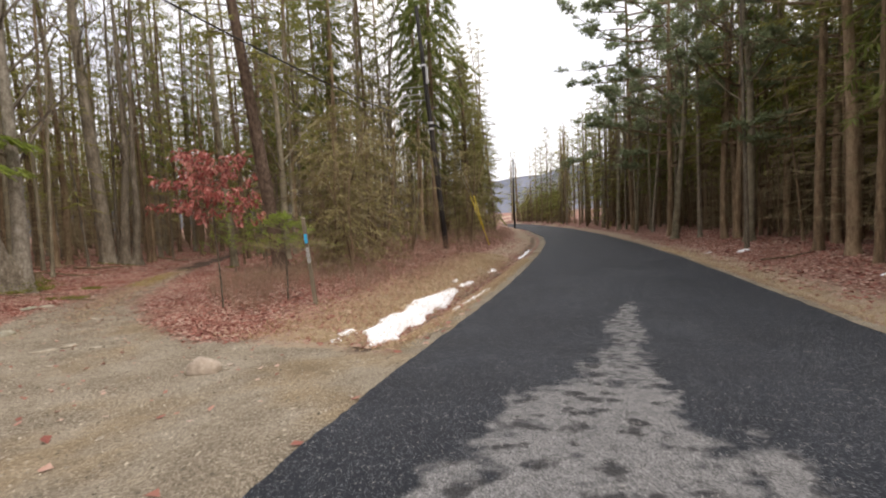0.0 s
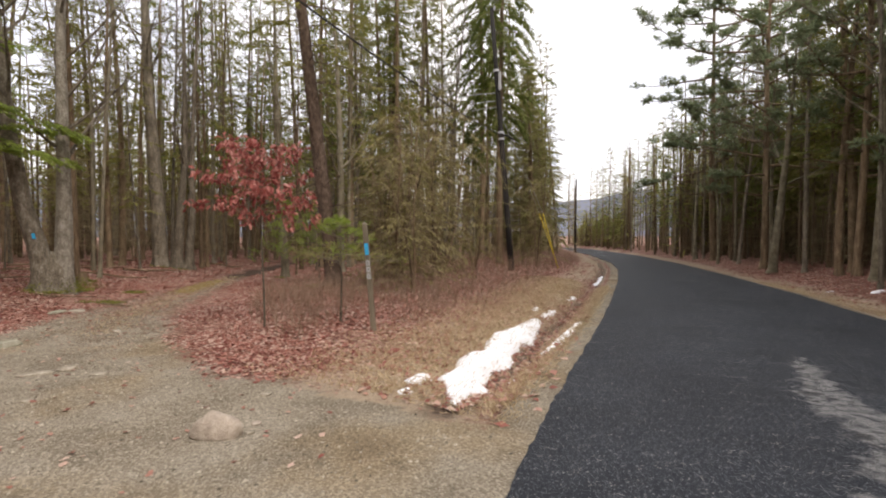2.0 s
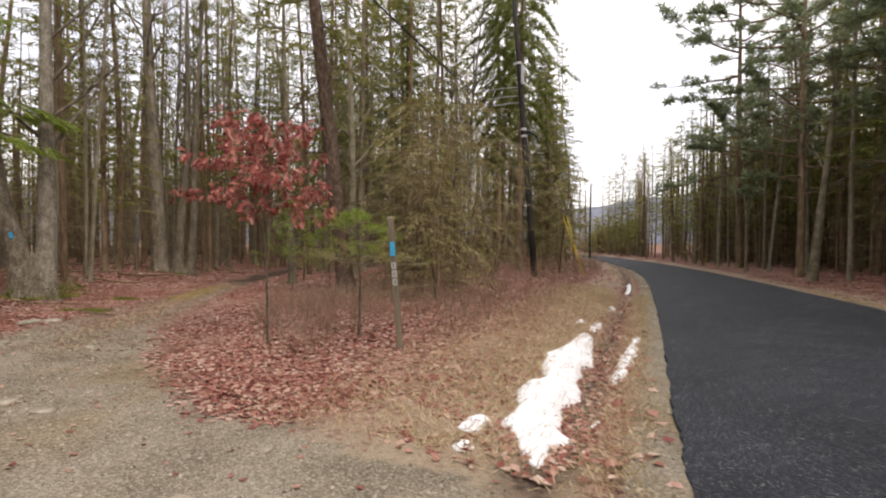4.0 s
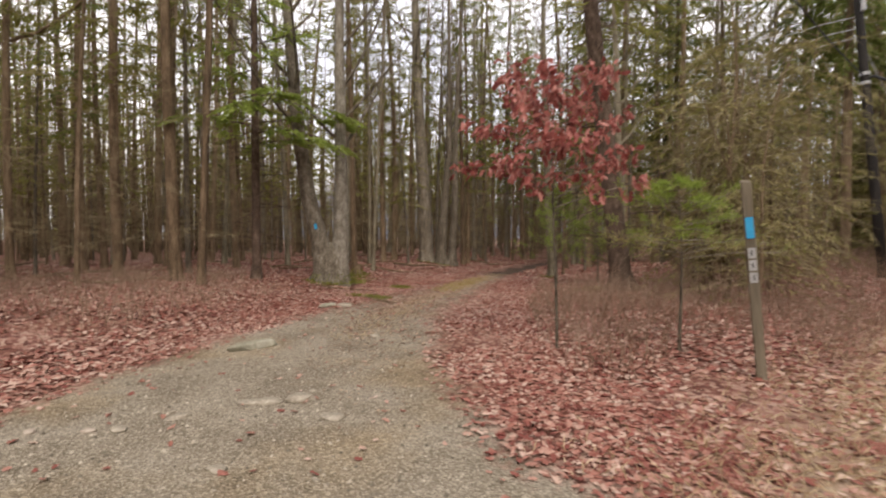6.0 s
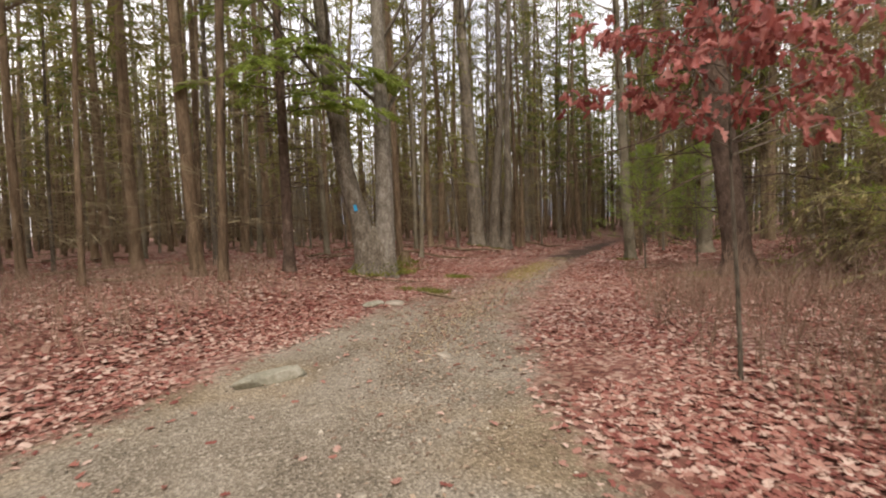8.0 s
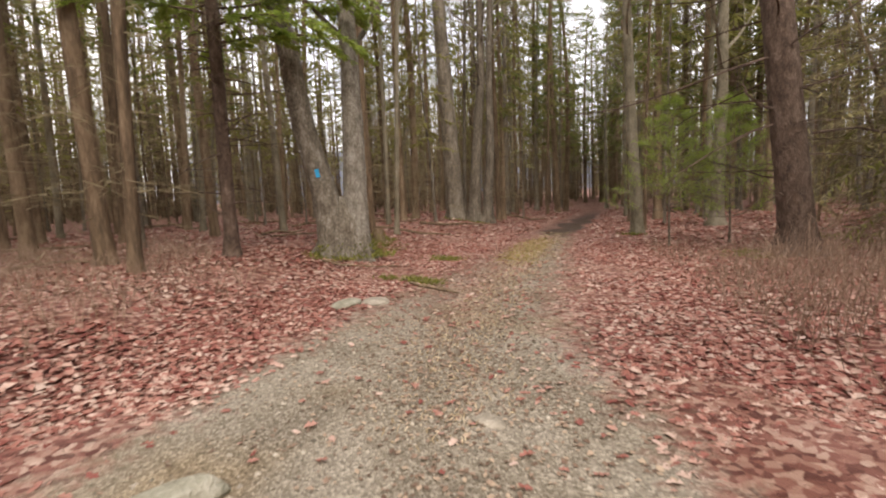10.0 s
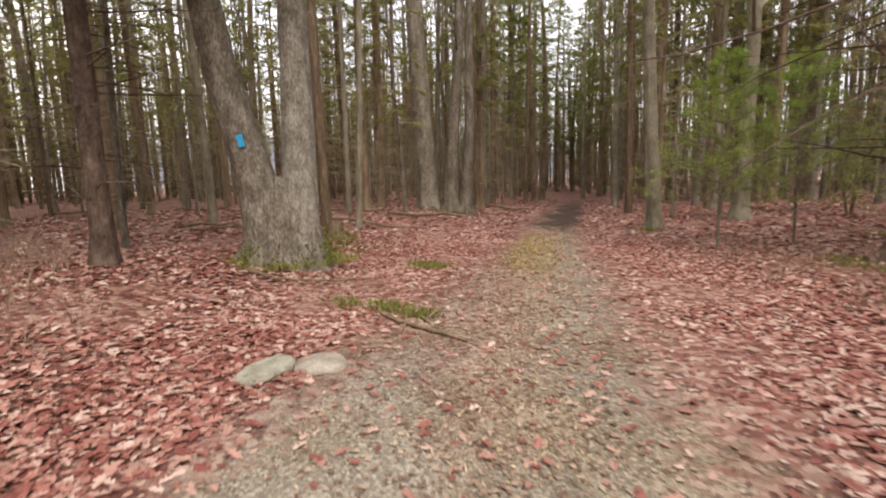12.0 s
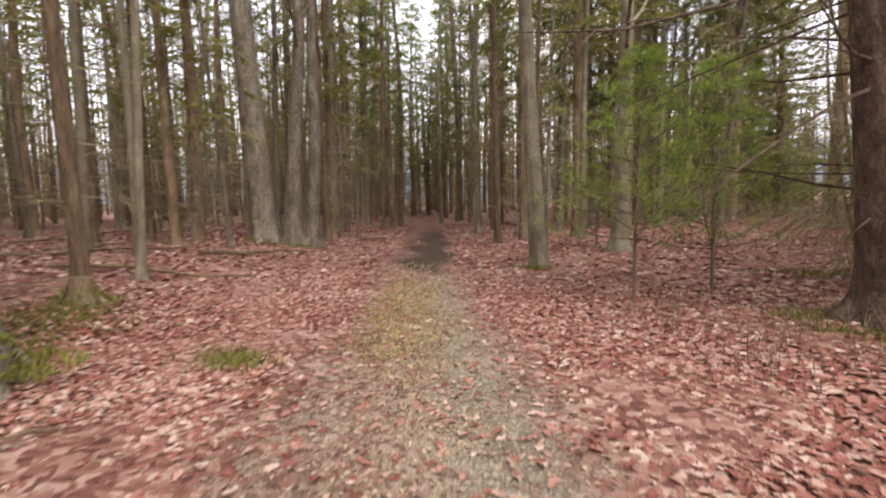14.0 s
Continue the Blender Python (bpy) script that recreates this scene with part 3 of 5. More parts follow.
def broadleaf(name, seed, h, r, first, bark, label, flare=0.5, sway=0.35, lean=(0, 0), n_limb=13, stems=None, category="tree", near=False):
    rng = random.Random(seed)
    root = tagged(new(name), label, category)
    br = Soup()
    for line, rr, fl, skin in stems or [(trunk_line(rng, h, sway, 14, lean), r, flare, bark)]:
        pts = [Vector(p) for p in line]
        n = len(pts) - 1
        tp, tr = flared(pts, trunk_radii(rr, n, 0, 0.08), rr, fl)
        s = furrowed(tp, tr, seed + 10 * rr) if near else Soup()
        if not near:
            s.tube(tp, tr, 13, rough=0.06, rng=rng)
        part("trunk", s, skin, root, smooth=True)
        top = pts[-1].z
        for i in range(n_limb):
            k = first + (0.97 - first) * (i + rng.random()) / n_limb
            p, d = along(pts, k)
            a = rng.uniform(0, 6.283)
            ln = (0.12 + 0.2 * (1 - k)) * top * rng.uniform(0.7, 1.3)
            b = rod(rng, p, (math.cos(a), math.sin(a), rng.uniform(0.5, 1.4)), ln, 0.5, 5)
            r0 = rr * 0.32 * (1.15 - k) + 0.012
            br.tube(b, [r0, r0 * 0.8, r0 * 0.62, r0 * 0.45, r0 * 0.3, r0 * 0.12], 4)
            for _ in range(5):
                q, d2 = along(b, rng.uniform(0.25, 0.98))
                c = rod(rng, q, d2 + Vector((rng.uniform(-0.9, 0.9), rng.uniform(-0.9, 0.9), rng.uniform(-0.3, 0.6))), ln * rng.uniform(0.25, 0.5), 0.3, 2)
                br.tube(c, [r0 * 0.35, r0 * 0.22, r0 * 0.06], 3)
                for _ in range(4):
                    q3, d3 = along(c, rng.uniform(0.3, 1.0))
                    e = (d3 + Vector((rng.uniform(-0.8, 0.8), rng.uniform(-0.8, 0.8), rng.uniform(-0.3, 0.5)))).normalized() * ln * rng.uniform(0.15, 0.35)
                    br.blade(q3, e, 0.009, e.cross(Vector((rng.uniform(-1, 1), rng.uniform(-1, 1), 0.3))).normalized())
    tagged(part("branch_mass", br, bark, root), kind="stuff")
    return root


def furrowed(line, radii, seed, squash=1.0, turn=0.0, top=7.0, depth=0.05, sides=44, pitch=7.0):
    """A trunk whose bark is broken into upright ridges; squash flattens it along the axis at right angles to turn."""
    line = [Vector(p) for p in line]
    s, rings, z = Soup(), [], line[0].z
    zs, rs = [p.z for p in line], list(radii)
    while z < line[-1].z:
        rings.append(z)
        z += 0.09 if z < top else 0.9
    rings.append(line[-1].z)
    ca, sa = math.cos(turn), math.sin(turn)
    for z in rings:
        x, y, r = (float(np.interp(z, zs, q)) for q in ([p.x for p in line], [p.y for p in line], rs))
        low = float(ss(0.7, -0.1, z))
        for j in range(sides):
            w = 2 * math.pi * j / sides
            c, q = math.cos(w), math.sin(w)
            ridge = 1 - 2 * abs(noise.noise((c * r * pitch * 2, q * r * pitch * 2, z * 1.1 + seed)))
            lobe = 1 + 0.16 * low * math.cos(5 * w + seed) + 0.05 * noise.noise((c * 1.5, q * 1.5, z * 0.6 + seed))
            k = r * lobe + depth * 0.3 * ridge + 0.008 * noise.noise((c * 9, q * 9, z * 7))
            px, py = c * k, q * k * squash
            s.v.append((x + px * ca - py * sa, y + px * sa + py * ca, z))
    for i in range(len(rings) - 1):
        for j in range(sides):
            s.f.append((i * sides + j, i * sides + (j + 1) % sides, (i + 1) * sides + (j + 1) % sides, (i + 1) * sides + j))
    s.f.append(tuple((len(rings) - 1) * sides + j for j in range(sides)))
    return s


MAKERS, PROTOTYPES = {}, {}


def stand(key, x, y, turn, wide=1.0, tall=1.0, tilt=(0, 0), group=""):
    """Sets a tree of the kind on the ground, leaning tilt degrees."""
    m = pose(x, y, hz(x, y) - 0.03, tilt[0], tilt[1], turn) @ Matrix.Diagonal((wide, wide, tall, 1))
    if key in PROTOTYPES:
        ob = PROTOTYPES[key]
        return copy_thing(ob, m @ Matrix.Diagonal([1 / s for s in ob.scale] + [1]))
    ob = PROTOTYPES[key] = MAKERS[key[0]](key[1])
    ob.matrix_basis = m
    return tagged(ob, group=group)


MAKERS["pine"] = lambda i: conifer("conifer_tree", 20 + i, 17 + 1.5 * i, 0.15, 0.9, 3.8 + 0.9 * i, 2.7, 60, 50, 56, 0.5, BARK_DARK, NEEDLE_DEEP if i == 1 else NEEDLE_OLIVE, "tall bare-trunked conifer with dead lower twigs in leaf litter", sway=0.3 + 0.1 * i, haze=9, dead_len=1.9, width=0.085)
MAKERS["pole"] = lambda i: conifer("slim_conifer_tree", 30 + i, 12 + 2 * i, 0.065, 0.5, 2.6 + 0.8 * i, 2.1, 46, 32, 42, 0.42, BARK_DARK if i else BARK_GREY, NEEDLE_OLIVE, "slim shaded conifer pole with dead side twigs", sway=0.5, haze=10, dead_len=1.6, width=0.085)
MAKERS["hemlock"] = lambda i: conifer("hemlock_tree", 40 + i, 10 + 3 * i, 0.14, 0.4, 0.9 + 0.4 * i, 2.6, 20, 60, 44, 0.72, BARK_DARK, (NEEDLE_OLIVE, NEEDLE_TAN, NEEDLE_DEEP, NEEDLE_OLIVE)[i], "dense olive hemlock with drooping boughs at the forest edge", droop=-0.9, haze=8, width=0.11)
MAKERS["tall_hemlock"] = lambda i: conifer("tall_hemlock_tree", 45 + i, 22 + 2 * i, 0.19, 0.8, 4.6 + 1.2 * i, 3.3, 72, 76, 48, 0.85, BARK_DARK, NEEDLE_OLIVE if i else NEEDLE_DEEP, "tall dark hemlock with full boughs beside the road", droop=-0.7, haze=14, sway=0.3, dead_len=1.9)


def thicket(i):
    """Several thin stems with long arching twigs, half of them still in needle."""
    rng = random.Random(55 + i)
    root = tagged(new("young_hemlock_tree"), "half-bare young hemlocks with tangled drooping twigs", "tree")
    br, cr = Soup(), Soup()
    for k in range(3):
        a, h = k * 2.1 + rng.uniform(-0.5, 0.5), rng.uniform(3.4, 6.4)
        stem = trunk_line(rng, h, 0.4, 6, (math.cos(a) * rng.uniform(0.3, 1.4), math.sin(a) * rng.uniform(0.3, 1.4)))
        s = Soup()
        s.tube(stem, trunk_radii(0.04, 6, 0), 6)
        part("trunk", s, BARK_DARK, root)
        for _ in range(30):
            p, _d = along(stem, rng.uniform(0.08, 0.98))
            w = rng.uniform(0, 6.283)
            ln = rng.uniform(0.8, 2.3) * (1.1 - 0.5 * p.z / h)
            b = rod(rng, p, (math.cos(w), math.sin(w), rng.uniform(-0.1, 0.7)), ln, rng.uniform(-1.5, -0.3), 4)
            br.tube(b, [0.011, 0.009, 0.007, 0.005, 0.002], 3)
            for _ in range(9):
                q, d = along(b, rng.uniform(0.2, 1))
                t = (d + Vector((rng.uniform(-0.9, 0.9), rng.uniform(-0.9, 0.9), rng.uniform(-0.9, 0.3)))).normalized() * rng.uniform(0.2, 0.6)
                br.blade(q, t, 0.005, t.cross(Vector((rng.uniform(-1, 1), rng.uniform(-1, 1), 0.3))).normalized())
            if rng.random() < 0.72:
                sprays(rng, cr, b, 34, 0.2, 0.7, 0.09)
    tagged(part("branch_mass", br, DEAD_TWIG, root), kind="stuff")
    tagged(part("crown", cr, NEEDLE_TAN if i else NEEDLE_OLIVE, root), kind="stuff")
    return root


MAKERS["fine_thicket"] = thicket
MAKERS["bare"] = lambda i: broadleaf("broadleaf_tree", 60 + i, 15 + 1.5 * i, 0.15, 0.38, BARK_GREY if i % 2 else BARK_PALE, "leafless grey-barked tree with upright bare limbs")
MAKERS["spruce"] = lambda i: conifer("spruce_tree", 71, 18, 0.2, 0.6, 1.0, 4.0, 60, 190, 120, 0.36, BARK_DARK, NEEDLE_PALE, "tall pale-green spruce beside the road", droop=-0.35, peak=0.75, width=0.12, flat=0.9, haze=10, dead_len=3.0)
MAKERS["drooping_spruce"] = lambda i: conifer("drooping_spruce_tree", 74, 27, 0.22, 5.0, 9.0, 4.6, 30, 110, 190, 0.5, BARK_DARK, NEEDLE_DEEP, "tall green spruce with hanging boughs behind the pole", droop=-1.5, peak=0.3, width=0.1, flat=1.4, haze=10, dead_len=2.6)


def white_pine(i):
    """Open crown of long level boughs that carry tufts of needles at their ends."""
    rng = random.Random(72)
    root = tagged(new("white_pine_tree"), "white pine with open layered boughs over the road", "tree")
    h = 20.0
    pts = trunk_line(rng, h, 0.5, 14, (0.4, 0))
    s, br, cr = Soup(), Soup(), Soup()
    tp, tr = flared(pts, trunk_radii(0.2, 14, 0), 0.2, 0.5)
    s.tube(tp, tr, 9, rough=0.07, rng=rng)
    part("trunk", s, BARK_DARK, root, smooth=True)
    for k in range(46):
        z = 4.0 + 15.4 * ((k + rng.random()) / 46)
        p, _ = along(pts, (z + 0.2) / (h + 0.2))
        a = (k // 4) * 0.7 + (k % 4) * 1.57 + rng.uniform(-0.5, 0.5)
        share = (z - 4.0) / 15.4
        ln = (1.2 + 4.6 * math.sin(math.pi * (0.15 + 0.8 * share)) ** 0.8) * rng.uniform(0.45, 1.1)
        b = rod(rng, p, (math.cos(a), math.sin(a), rng.uniform(-0.1, 0.25) + 0.5 * share ** 3), ln, rng.uniform(-0.2, 0.45), 6)
        r0 = 0.018 + 0.012 * ln
        br.tube(b, [r0 * (1 - 0.15 * q) for q in range(7)], 4)
        if share < 0.12 and rng.random() < 0.6:
            continue
        for _ in range(int(5 + 2.2 * ln)):
            q, d = along(b, rng.uniform(0.35, 1.0))
            e = rod(rng, q, d + Vector((rng.uniform(-1, 1), rng.uniform(-1, 1), rng.uniform(-0.1, 0.35))), rng.uniform(0.5, 1.3), 0.2, 2)
            br.tube(e, [0.012, 0.009, 0.004], 3)
            for _ in range(rng.randint(1, 3)):
                c, _d = along(e, rng.uniform(0.4, 1.0))
                for _ in range(13):
                    aim = Vector((rng.gauss(0, 1), rng.gauss(0, 1), rng.gauss(0.25, 0.5))).normalized() * rng.uniform(0.25, 0.5)
                    cr.blade(c, aim, 0.042, aim.cross(Vector((rng.uniform(-1, 1), rng.uniform(-1, 1), 1))).normalized())
    tagged(part("branch_mass", br, BARK_DARK, root), kind="stuff")
    tagged(part("crown", cr, NEEDLE_BLUE, root), kind="stuff")
    return root


MAKERS["white_pine"] = white_pine

# trunks whose place is known: x, y, kind, trunk radius, lean along x and y in degrees
KNOWN = [
    (-19.6, 8.87, "pine", 0.16, 0, 0), (-28.5, 4.6, "pine", 0.2, 0, 0), (-26.9, 7.6, "pine", 0.15, 0, 0),
    (-23.2, 17.8, "bare", 0.08, 0, 0), (-25.3, 20.8, "pine", 0.15, 0, 0), (-24.1, 24.8, "pine", 0.13, 0, 0), (-24.4, 25.5, "pine", 0.11, 1, 0),
    (-28.4, 35.9, "pine", 0.2, 0, 0), (-29.5, 38.5, "pine", 0.18, 0, 0), (-37.8, 58.3, "pine", 0.24, 0, 0), (-36.2, 57.9, "pine", 0.2, 0, 0),
    (-32.8, 52.0, "pine", 0.18, 0, 0), (-29.8, 48.6, "pine", 0.2, 0, 0), (-22.1, 33.5, "bare", 0.13, -2, 0), (-30.4, 59, "pine", 0.2, 0, 0),
    (-17.8, 31.5, "bare", 0.14, 0, 3), (-21.15, 15.67, "pine", 0.11, -2, 0), (-20.9, 16.4, "bare", 0.075, -3, 0), (-27.3, 19.2, "pine", 0.14, 0, 0),
    (-27.5, 20.9, "pine", 0.13, 0, 0), (-42, 33, "bare", 0.34, -5, 0), (-25.1, 20.0, "pine", 0.13, 0, 0), (-30.6, 26.4, "pine", 0.12, 0, 0),
    (-30, 34, "pine", 0.14, 0, 0), (-36.5, 22, "pine", 0.2, 0, 0), (-33.5, 14, "pine", 0.15, 0, 0), (-31, 11, "pine", 0.17, 0, 0), (-25, 12.5, "pine", 0.13, 0, 0),
    (10.5, 20.9, "pine", 0.22, 0, 0), (10.4, 23.2, "pine", 0.18, 0, 0), (10.3, 30.5, "bare", 0.28, -3, 0), (10.1, 34.0, "pine", 0.2, 0, 0),
    (8.2, 38.5, "bare", 0.27, -7, 0), (11.3, 35.5, "pine", 0.28, -2, 0), (6.6, 58, "bare", 0.2, 0, 0), (5.6, 66, "bare", 0.18, 0, 0),
    (12.9, 17.0, "pine", 0.2, 0, 0), (12.4, 26.0, "pine", 0.2, 0, 0), (14.3, 22.3, "pine", 0.17, 0, 0), (9.6, 44, "bare", 0.16, 0, 0), (9.2, 27.5, "bare", 0.1, 0, 0),
]


def place_known():
    rng = random.Random(5)
    for x, y, kind, r, lx, ly in KNOWN:
        i = rng.randrange(5 if kind == "pine" else 4)
        w = r / 0.15
        if w > 1.25:
            w = 1.25 + (w - 1.25) * 0.8
        stand((kind, i), x, y, rng.uniform(0, 360), w, rng.uniform(0.9, 1.15), (-ly, lx), "woodland trees")



def limbed_pine():
    """The pine whose long bare bough hangs towards the clearing."""
    t = stand(("pine", 2), -22.4, 7.96, 0, 1.0, 1.0, group="woodland trees")
    west, rng = Vector((-0.628, -0.778, 0)), random.Random(15)
    s = Soup()
    line = [west * a + Vector((0, 0, z)) for a, z in ((0, 9.6), (0.5, 8.9), (1.2, 8.2), (2.2, 7.5), (3.4, 7.1), (5.2, 6.5))]
    s.tube(line, [0.07, 0.06, 0.05, 0.045, 0.035, 0.015], 6, True, 0.1, rng)
    for _ in range(12):
        q, d = along(line, rng.uniform(0.3, 1.0))
        b = rod(rng, q, d + Vector((rng.uniform(-0.9, 0.9), rng.uniform(-0.9, 0.9), rng.uniform(-0.5, 0.5))), rng.uniform(0.5, 1.4), -0.2, 3)
        s.tube(b, [0.02, 0.015, 0.01, 0.004], 4)
    part("limb", s, BARK_DARK, t, "long bare bough")


place_known()
limbed_pine()


def twin_oak():
    right = Vector((0.52, 0.855, 0))
    lines = []
    for pts, r, fl in (
        ([(-0.2, -0.2), (-0.26, 0.9), (-0.38, 1.5), (-0.7, 2.8), (-0.98, 4.8), (-1.25, 8.5), (-1.4, 12), (-1.7, 17)], 0.315, 0.0),
        ([(0.22, -0.2), (0.25, 0.9), (0.28, 1.5), (0.31, 2.8), (0.3, 4.8), (0.3, 8.5), (0.5, 12), (0.6, 18)], 0.285, 0.0),
    ):
        lines.append(([right * a + Vector((0, 0, z)) for a, z in pts], r, fl, BARK_LICHEN if pts[0][0] > 0 else BARK_OAK))
    t = broadleaf("twin_oak_tree", 81, 17, 0.3, 0.5, BARK_GREY, "twin-stemmed grey oak with a blue trail blaze beside the path", stems=lines, n_limb=12, near=True)
    bole = furrowed([(-0.03, -0.05, -0.25), (-0.03, -0.05, 0.0), (-0.02, -0.03, 0.18), (0, 0, 0.45), (0, 0, 0.8), (0, 0, 1.05), (0, 0, 1.2), (0, 0, 1.32)], [0.88, 0.72, 0.61, 0.53, 0.48, 0.34, 0.22, 0.06], 4.2, 0.64, math.atan2(0.855, 0.52), depth=0.07)
    part("bole", bole, BARK_OAK, t, "broad fused foot of the two stems", True)
    x, y = -18.2, 12.95
    t.matrix_basis = pose(x, y, hz(x, y) - 0.02)
    toward = Vector((0.855, -0.52, 0))
    bm = box_bm(0.085, 0.012, 0.17, bevel=0.004)
    blaze = bm_part("blaze", bm, BLUE, t, "blue painted trail blaze")
    p = right * -0.47 + Vector((0, 0, 1.80)) + toward * 0.315
    blaze.matrix_basis = Matrix.Translation(p) @ Matrix.Rotation(math.atan2(toward.y, toward.x) + math.pi / 2, 4, "Z") @ Matrix.Rotation(radians(-11), 4, "Y")
    s = Soup()
    rng = random.Random(3)
    for _ in range(240):
        a, rr = rng.uniform(0, 6.28), rng.uniform(0.45, 0.85)
        p = right * (rr * 1.25 * math.cos(a)) + toward * (rr * 0.8 * math.sin(a))
        for _ in range(3):
            s.blade(p, Vector((rng.uniform(-0.06, 0.06), rng.uniform(-0.06, 0.06), rng.uniform(0.05, 0.16))), 0.01, Vector((rng.uniform(-1, 1), rng.uniform(-1, 1), 0)).normalized())
    for _ in range(900):
        a = rng.uniform(0, 6.28)
        z = 0.32 * rng.random() ** 2.0
        rr = 0.66 - 0.32 * z
        p = right * (rr * math.cos(a)) + toward * (rr * 0.74 * math.sin(a)) + Vector((0, 0, z))
        out = (right * math.cos(a) + toward * math.sin(a)) * 0.04 + Vector((0, 0, rng.uniform(0.0, 0.06)))
        s.blade(p, out, 0.018, Vector((rng.uniform(-1, 1), rng.uniform(-1, 1), 0.5)).normalized())
    tagged(part("moss_skirt", s, FRESH, t, "green moss and grass at the root"), kind="stuff")


def leaning_pair():
    right = Vector((0.73, 0.68, 0))
    lines = []
    for pts, r in (([(-0.28, -0.2), (-0.22, 1.0), (-0.08, 3), (0.2, 6), (0.22, 10), (0.2, 18)], 0.27), ([(0.3, -0.2), (0.34, 1.0), (0.5, 3), (0.52, 6), (0.7, 10), (1.1, 16)], 0.22)):
        lines.append(([right * a + Vector((0, 0, z)) for a, z in pts], r, 0.5, BARK_GREY))
    t = broadleaf("paired_oak_tree", 83, 17, 0.3, 0.55, BARK_GREY, "two bare grey stems leaning together beside the path", stems=lines, n_limb=11, near=True)
    t.matrix_basis = pose(-23.4, 22.8, hz(-23.4, 22.8))
    b = broadleaf("oak_tree", 84, 19, 0.37, 0.5, BARK_GREY, "thick grey oak with a mossy foot", lean=(-0.5, -0.35), flare=0.35, near=True)
    b.matrix_basis = pose(-24.35, 22.3, hz(-24.35, 22.3))


def grey_stems():
    a = broadleaf("beech_tree", 86, 14, 0.165, 0.42, BARK_PALE, "slim pale-barked tree with a mossy foot", lean=(-0.7, 0.1), flare=0.35, sway=0.15, near=True)
    a.matrix_basis = pose(-15.95, 21.7, hz(-15.95, 21.7))
    b = broadleaf("maple_tree", 87, 15, 0.2, 0.3, BARK_PALE, "pale grey tree with flaring roots behind the young pines", flare=0.9)
    b.matrix_basis = pose(-14.7, 24.5, hz(-14.7, 24.5))


def big_spruce():
    t = conifer("old_spruce_tree", 91, 21, 0.275, 1.0, 7.5, 3.4, 66, 54, 80, 0.6, BARK_RED, NEEDLE_OLIVE, "stout red-brown spruce with dead lower boughs", flare=1.1, sway=0.05, dead_len=2.6, lean=(-2.1, -1.0), haze=9, own_limbs=True, wood=BARK_RED, near=True)
    t.matrix_basis = pose(-11.2, 18.25, hz(-11.2, 18.25) - 0.02)
    west = Vector((-0.9, -0.44, 0))
    rng = random.Random(7)
    for pts, r in (([(0.1, 3.5), (0.7, 3.55), (1.3, 3.4), (2.2, 3.1), (3.2, 2.85), (3.9, 2.8)], 0.032), ([(0.15, 2.75), (0.5, 2.66), (0.75, 2.72), (0.98, 2.95), (1.08, 3.25)], 0.03), ([(0.1, 1.25), (0.45, 1.1), (0.6, 1.0)], 0.02), ([(-0.1, 2.2), (-0.8, 2.25), (-1.6, 2.05), (-2.4, 1.8)], 0.026)):
        s = Soup()
        line = [west * a + Vector((0.1 * a, -0.15 * a, z)) for a, z in pts]
        s.tube(line, [r * (1.05 - 0.75 * i / (len(line) - 1)) for i in range(len(line))], 6, True, 0.12, rng)
        for _ in range(9 * (len(pts) > 3)):
            q, d = along(line, rng.uniform(0.3, 1.0))
            b = rod(rng, q, d + Vector((rng.uniform(-0.8, 0.8), rng.uniform(-0.8, 0.8), rng.uniform(-0.6, 0.4))), rng.uniform(0.3, 0.9), -0.3, 3)
            s.tube(b, [r * 0.3, r * 0.22, r * 0.15, r * 0.06], 4)
        part("limb", s, BARK_RED, t, "bare dead bough")
    d = conifer("dark_spruce_tree", 92, 16, 0.12, 0.7, 3.7, 2.5, 50, 60, 110, 0.46, BARK_RED, NEEDLE_BRIGHT, "dark slim spruce with many dead side twigs", flare=0.5, sway=0.1, dead_len=1.6, haze=8, own_limbs=True, wood=BARK_RED, near=True)
    d.matrix_basis = pose(-18.85, 10.82, hz(-18.85, 10.82))
    for aim, z, ln in (((0.52, 0.86), 4.0, 2.6), ((0.8, 0.4), 4.3, 2.4), ((0.3, 0.95), 4.6, 2.8), ((-0.5, -0.8), 4.5, 2.0), ((0.7, -0.6), 5.0, 2.3), ((0.6, 0.75), 5.3, 2.9), ((0.9, 0.1), 4.9, 2.2)):
        s, c = Soup(), Soup()
        b = rod(rng, (0, 0, z), (*aim, 0.15), ln, -0.35, 5)
        s.tube(b, [0.03, 0.025, 0.02, 0.014, 0.009, 0.004], 5)
        side_twigs = [rod(rng, *along(b, rng.uniform(0.2, 1.0)), rng.uniform(0.5, 1.0), -0.4, 3) for _ in range(16)]
        for e in side_twigs:
            turn = Matrix.Rotation(rng.choice((-1, 1)) * rng.uniform(0.4, 1.1), 3, "Z")
            e[:] = [e[0] + turn @ (q - e[0]) for q in e]
            s.tube(e, [0.008, 0.006, 0.004, 0.002], 3)
            sprays(rng, c, e, 90, 0.19, 0.5, 0.1)
        bough = part("bough", s, BARK_RED, d)
        tagged(part("needles", c, NEEDLE_BRIGHT, bough, "bright green needle sprays"), kind="stuff")


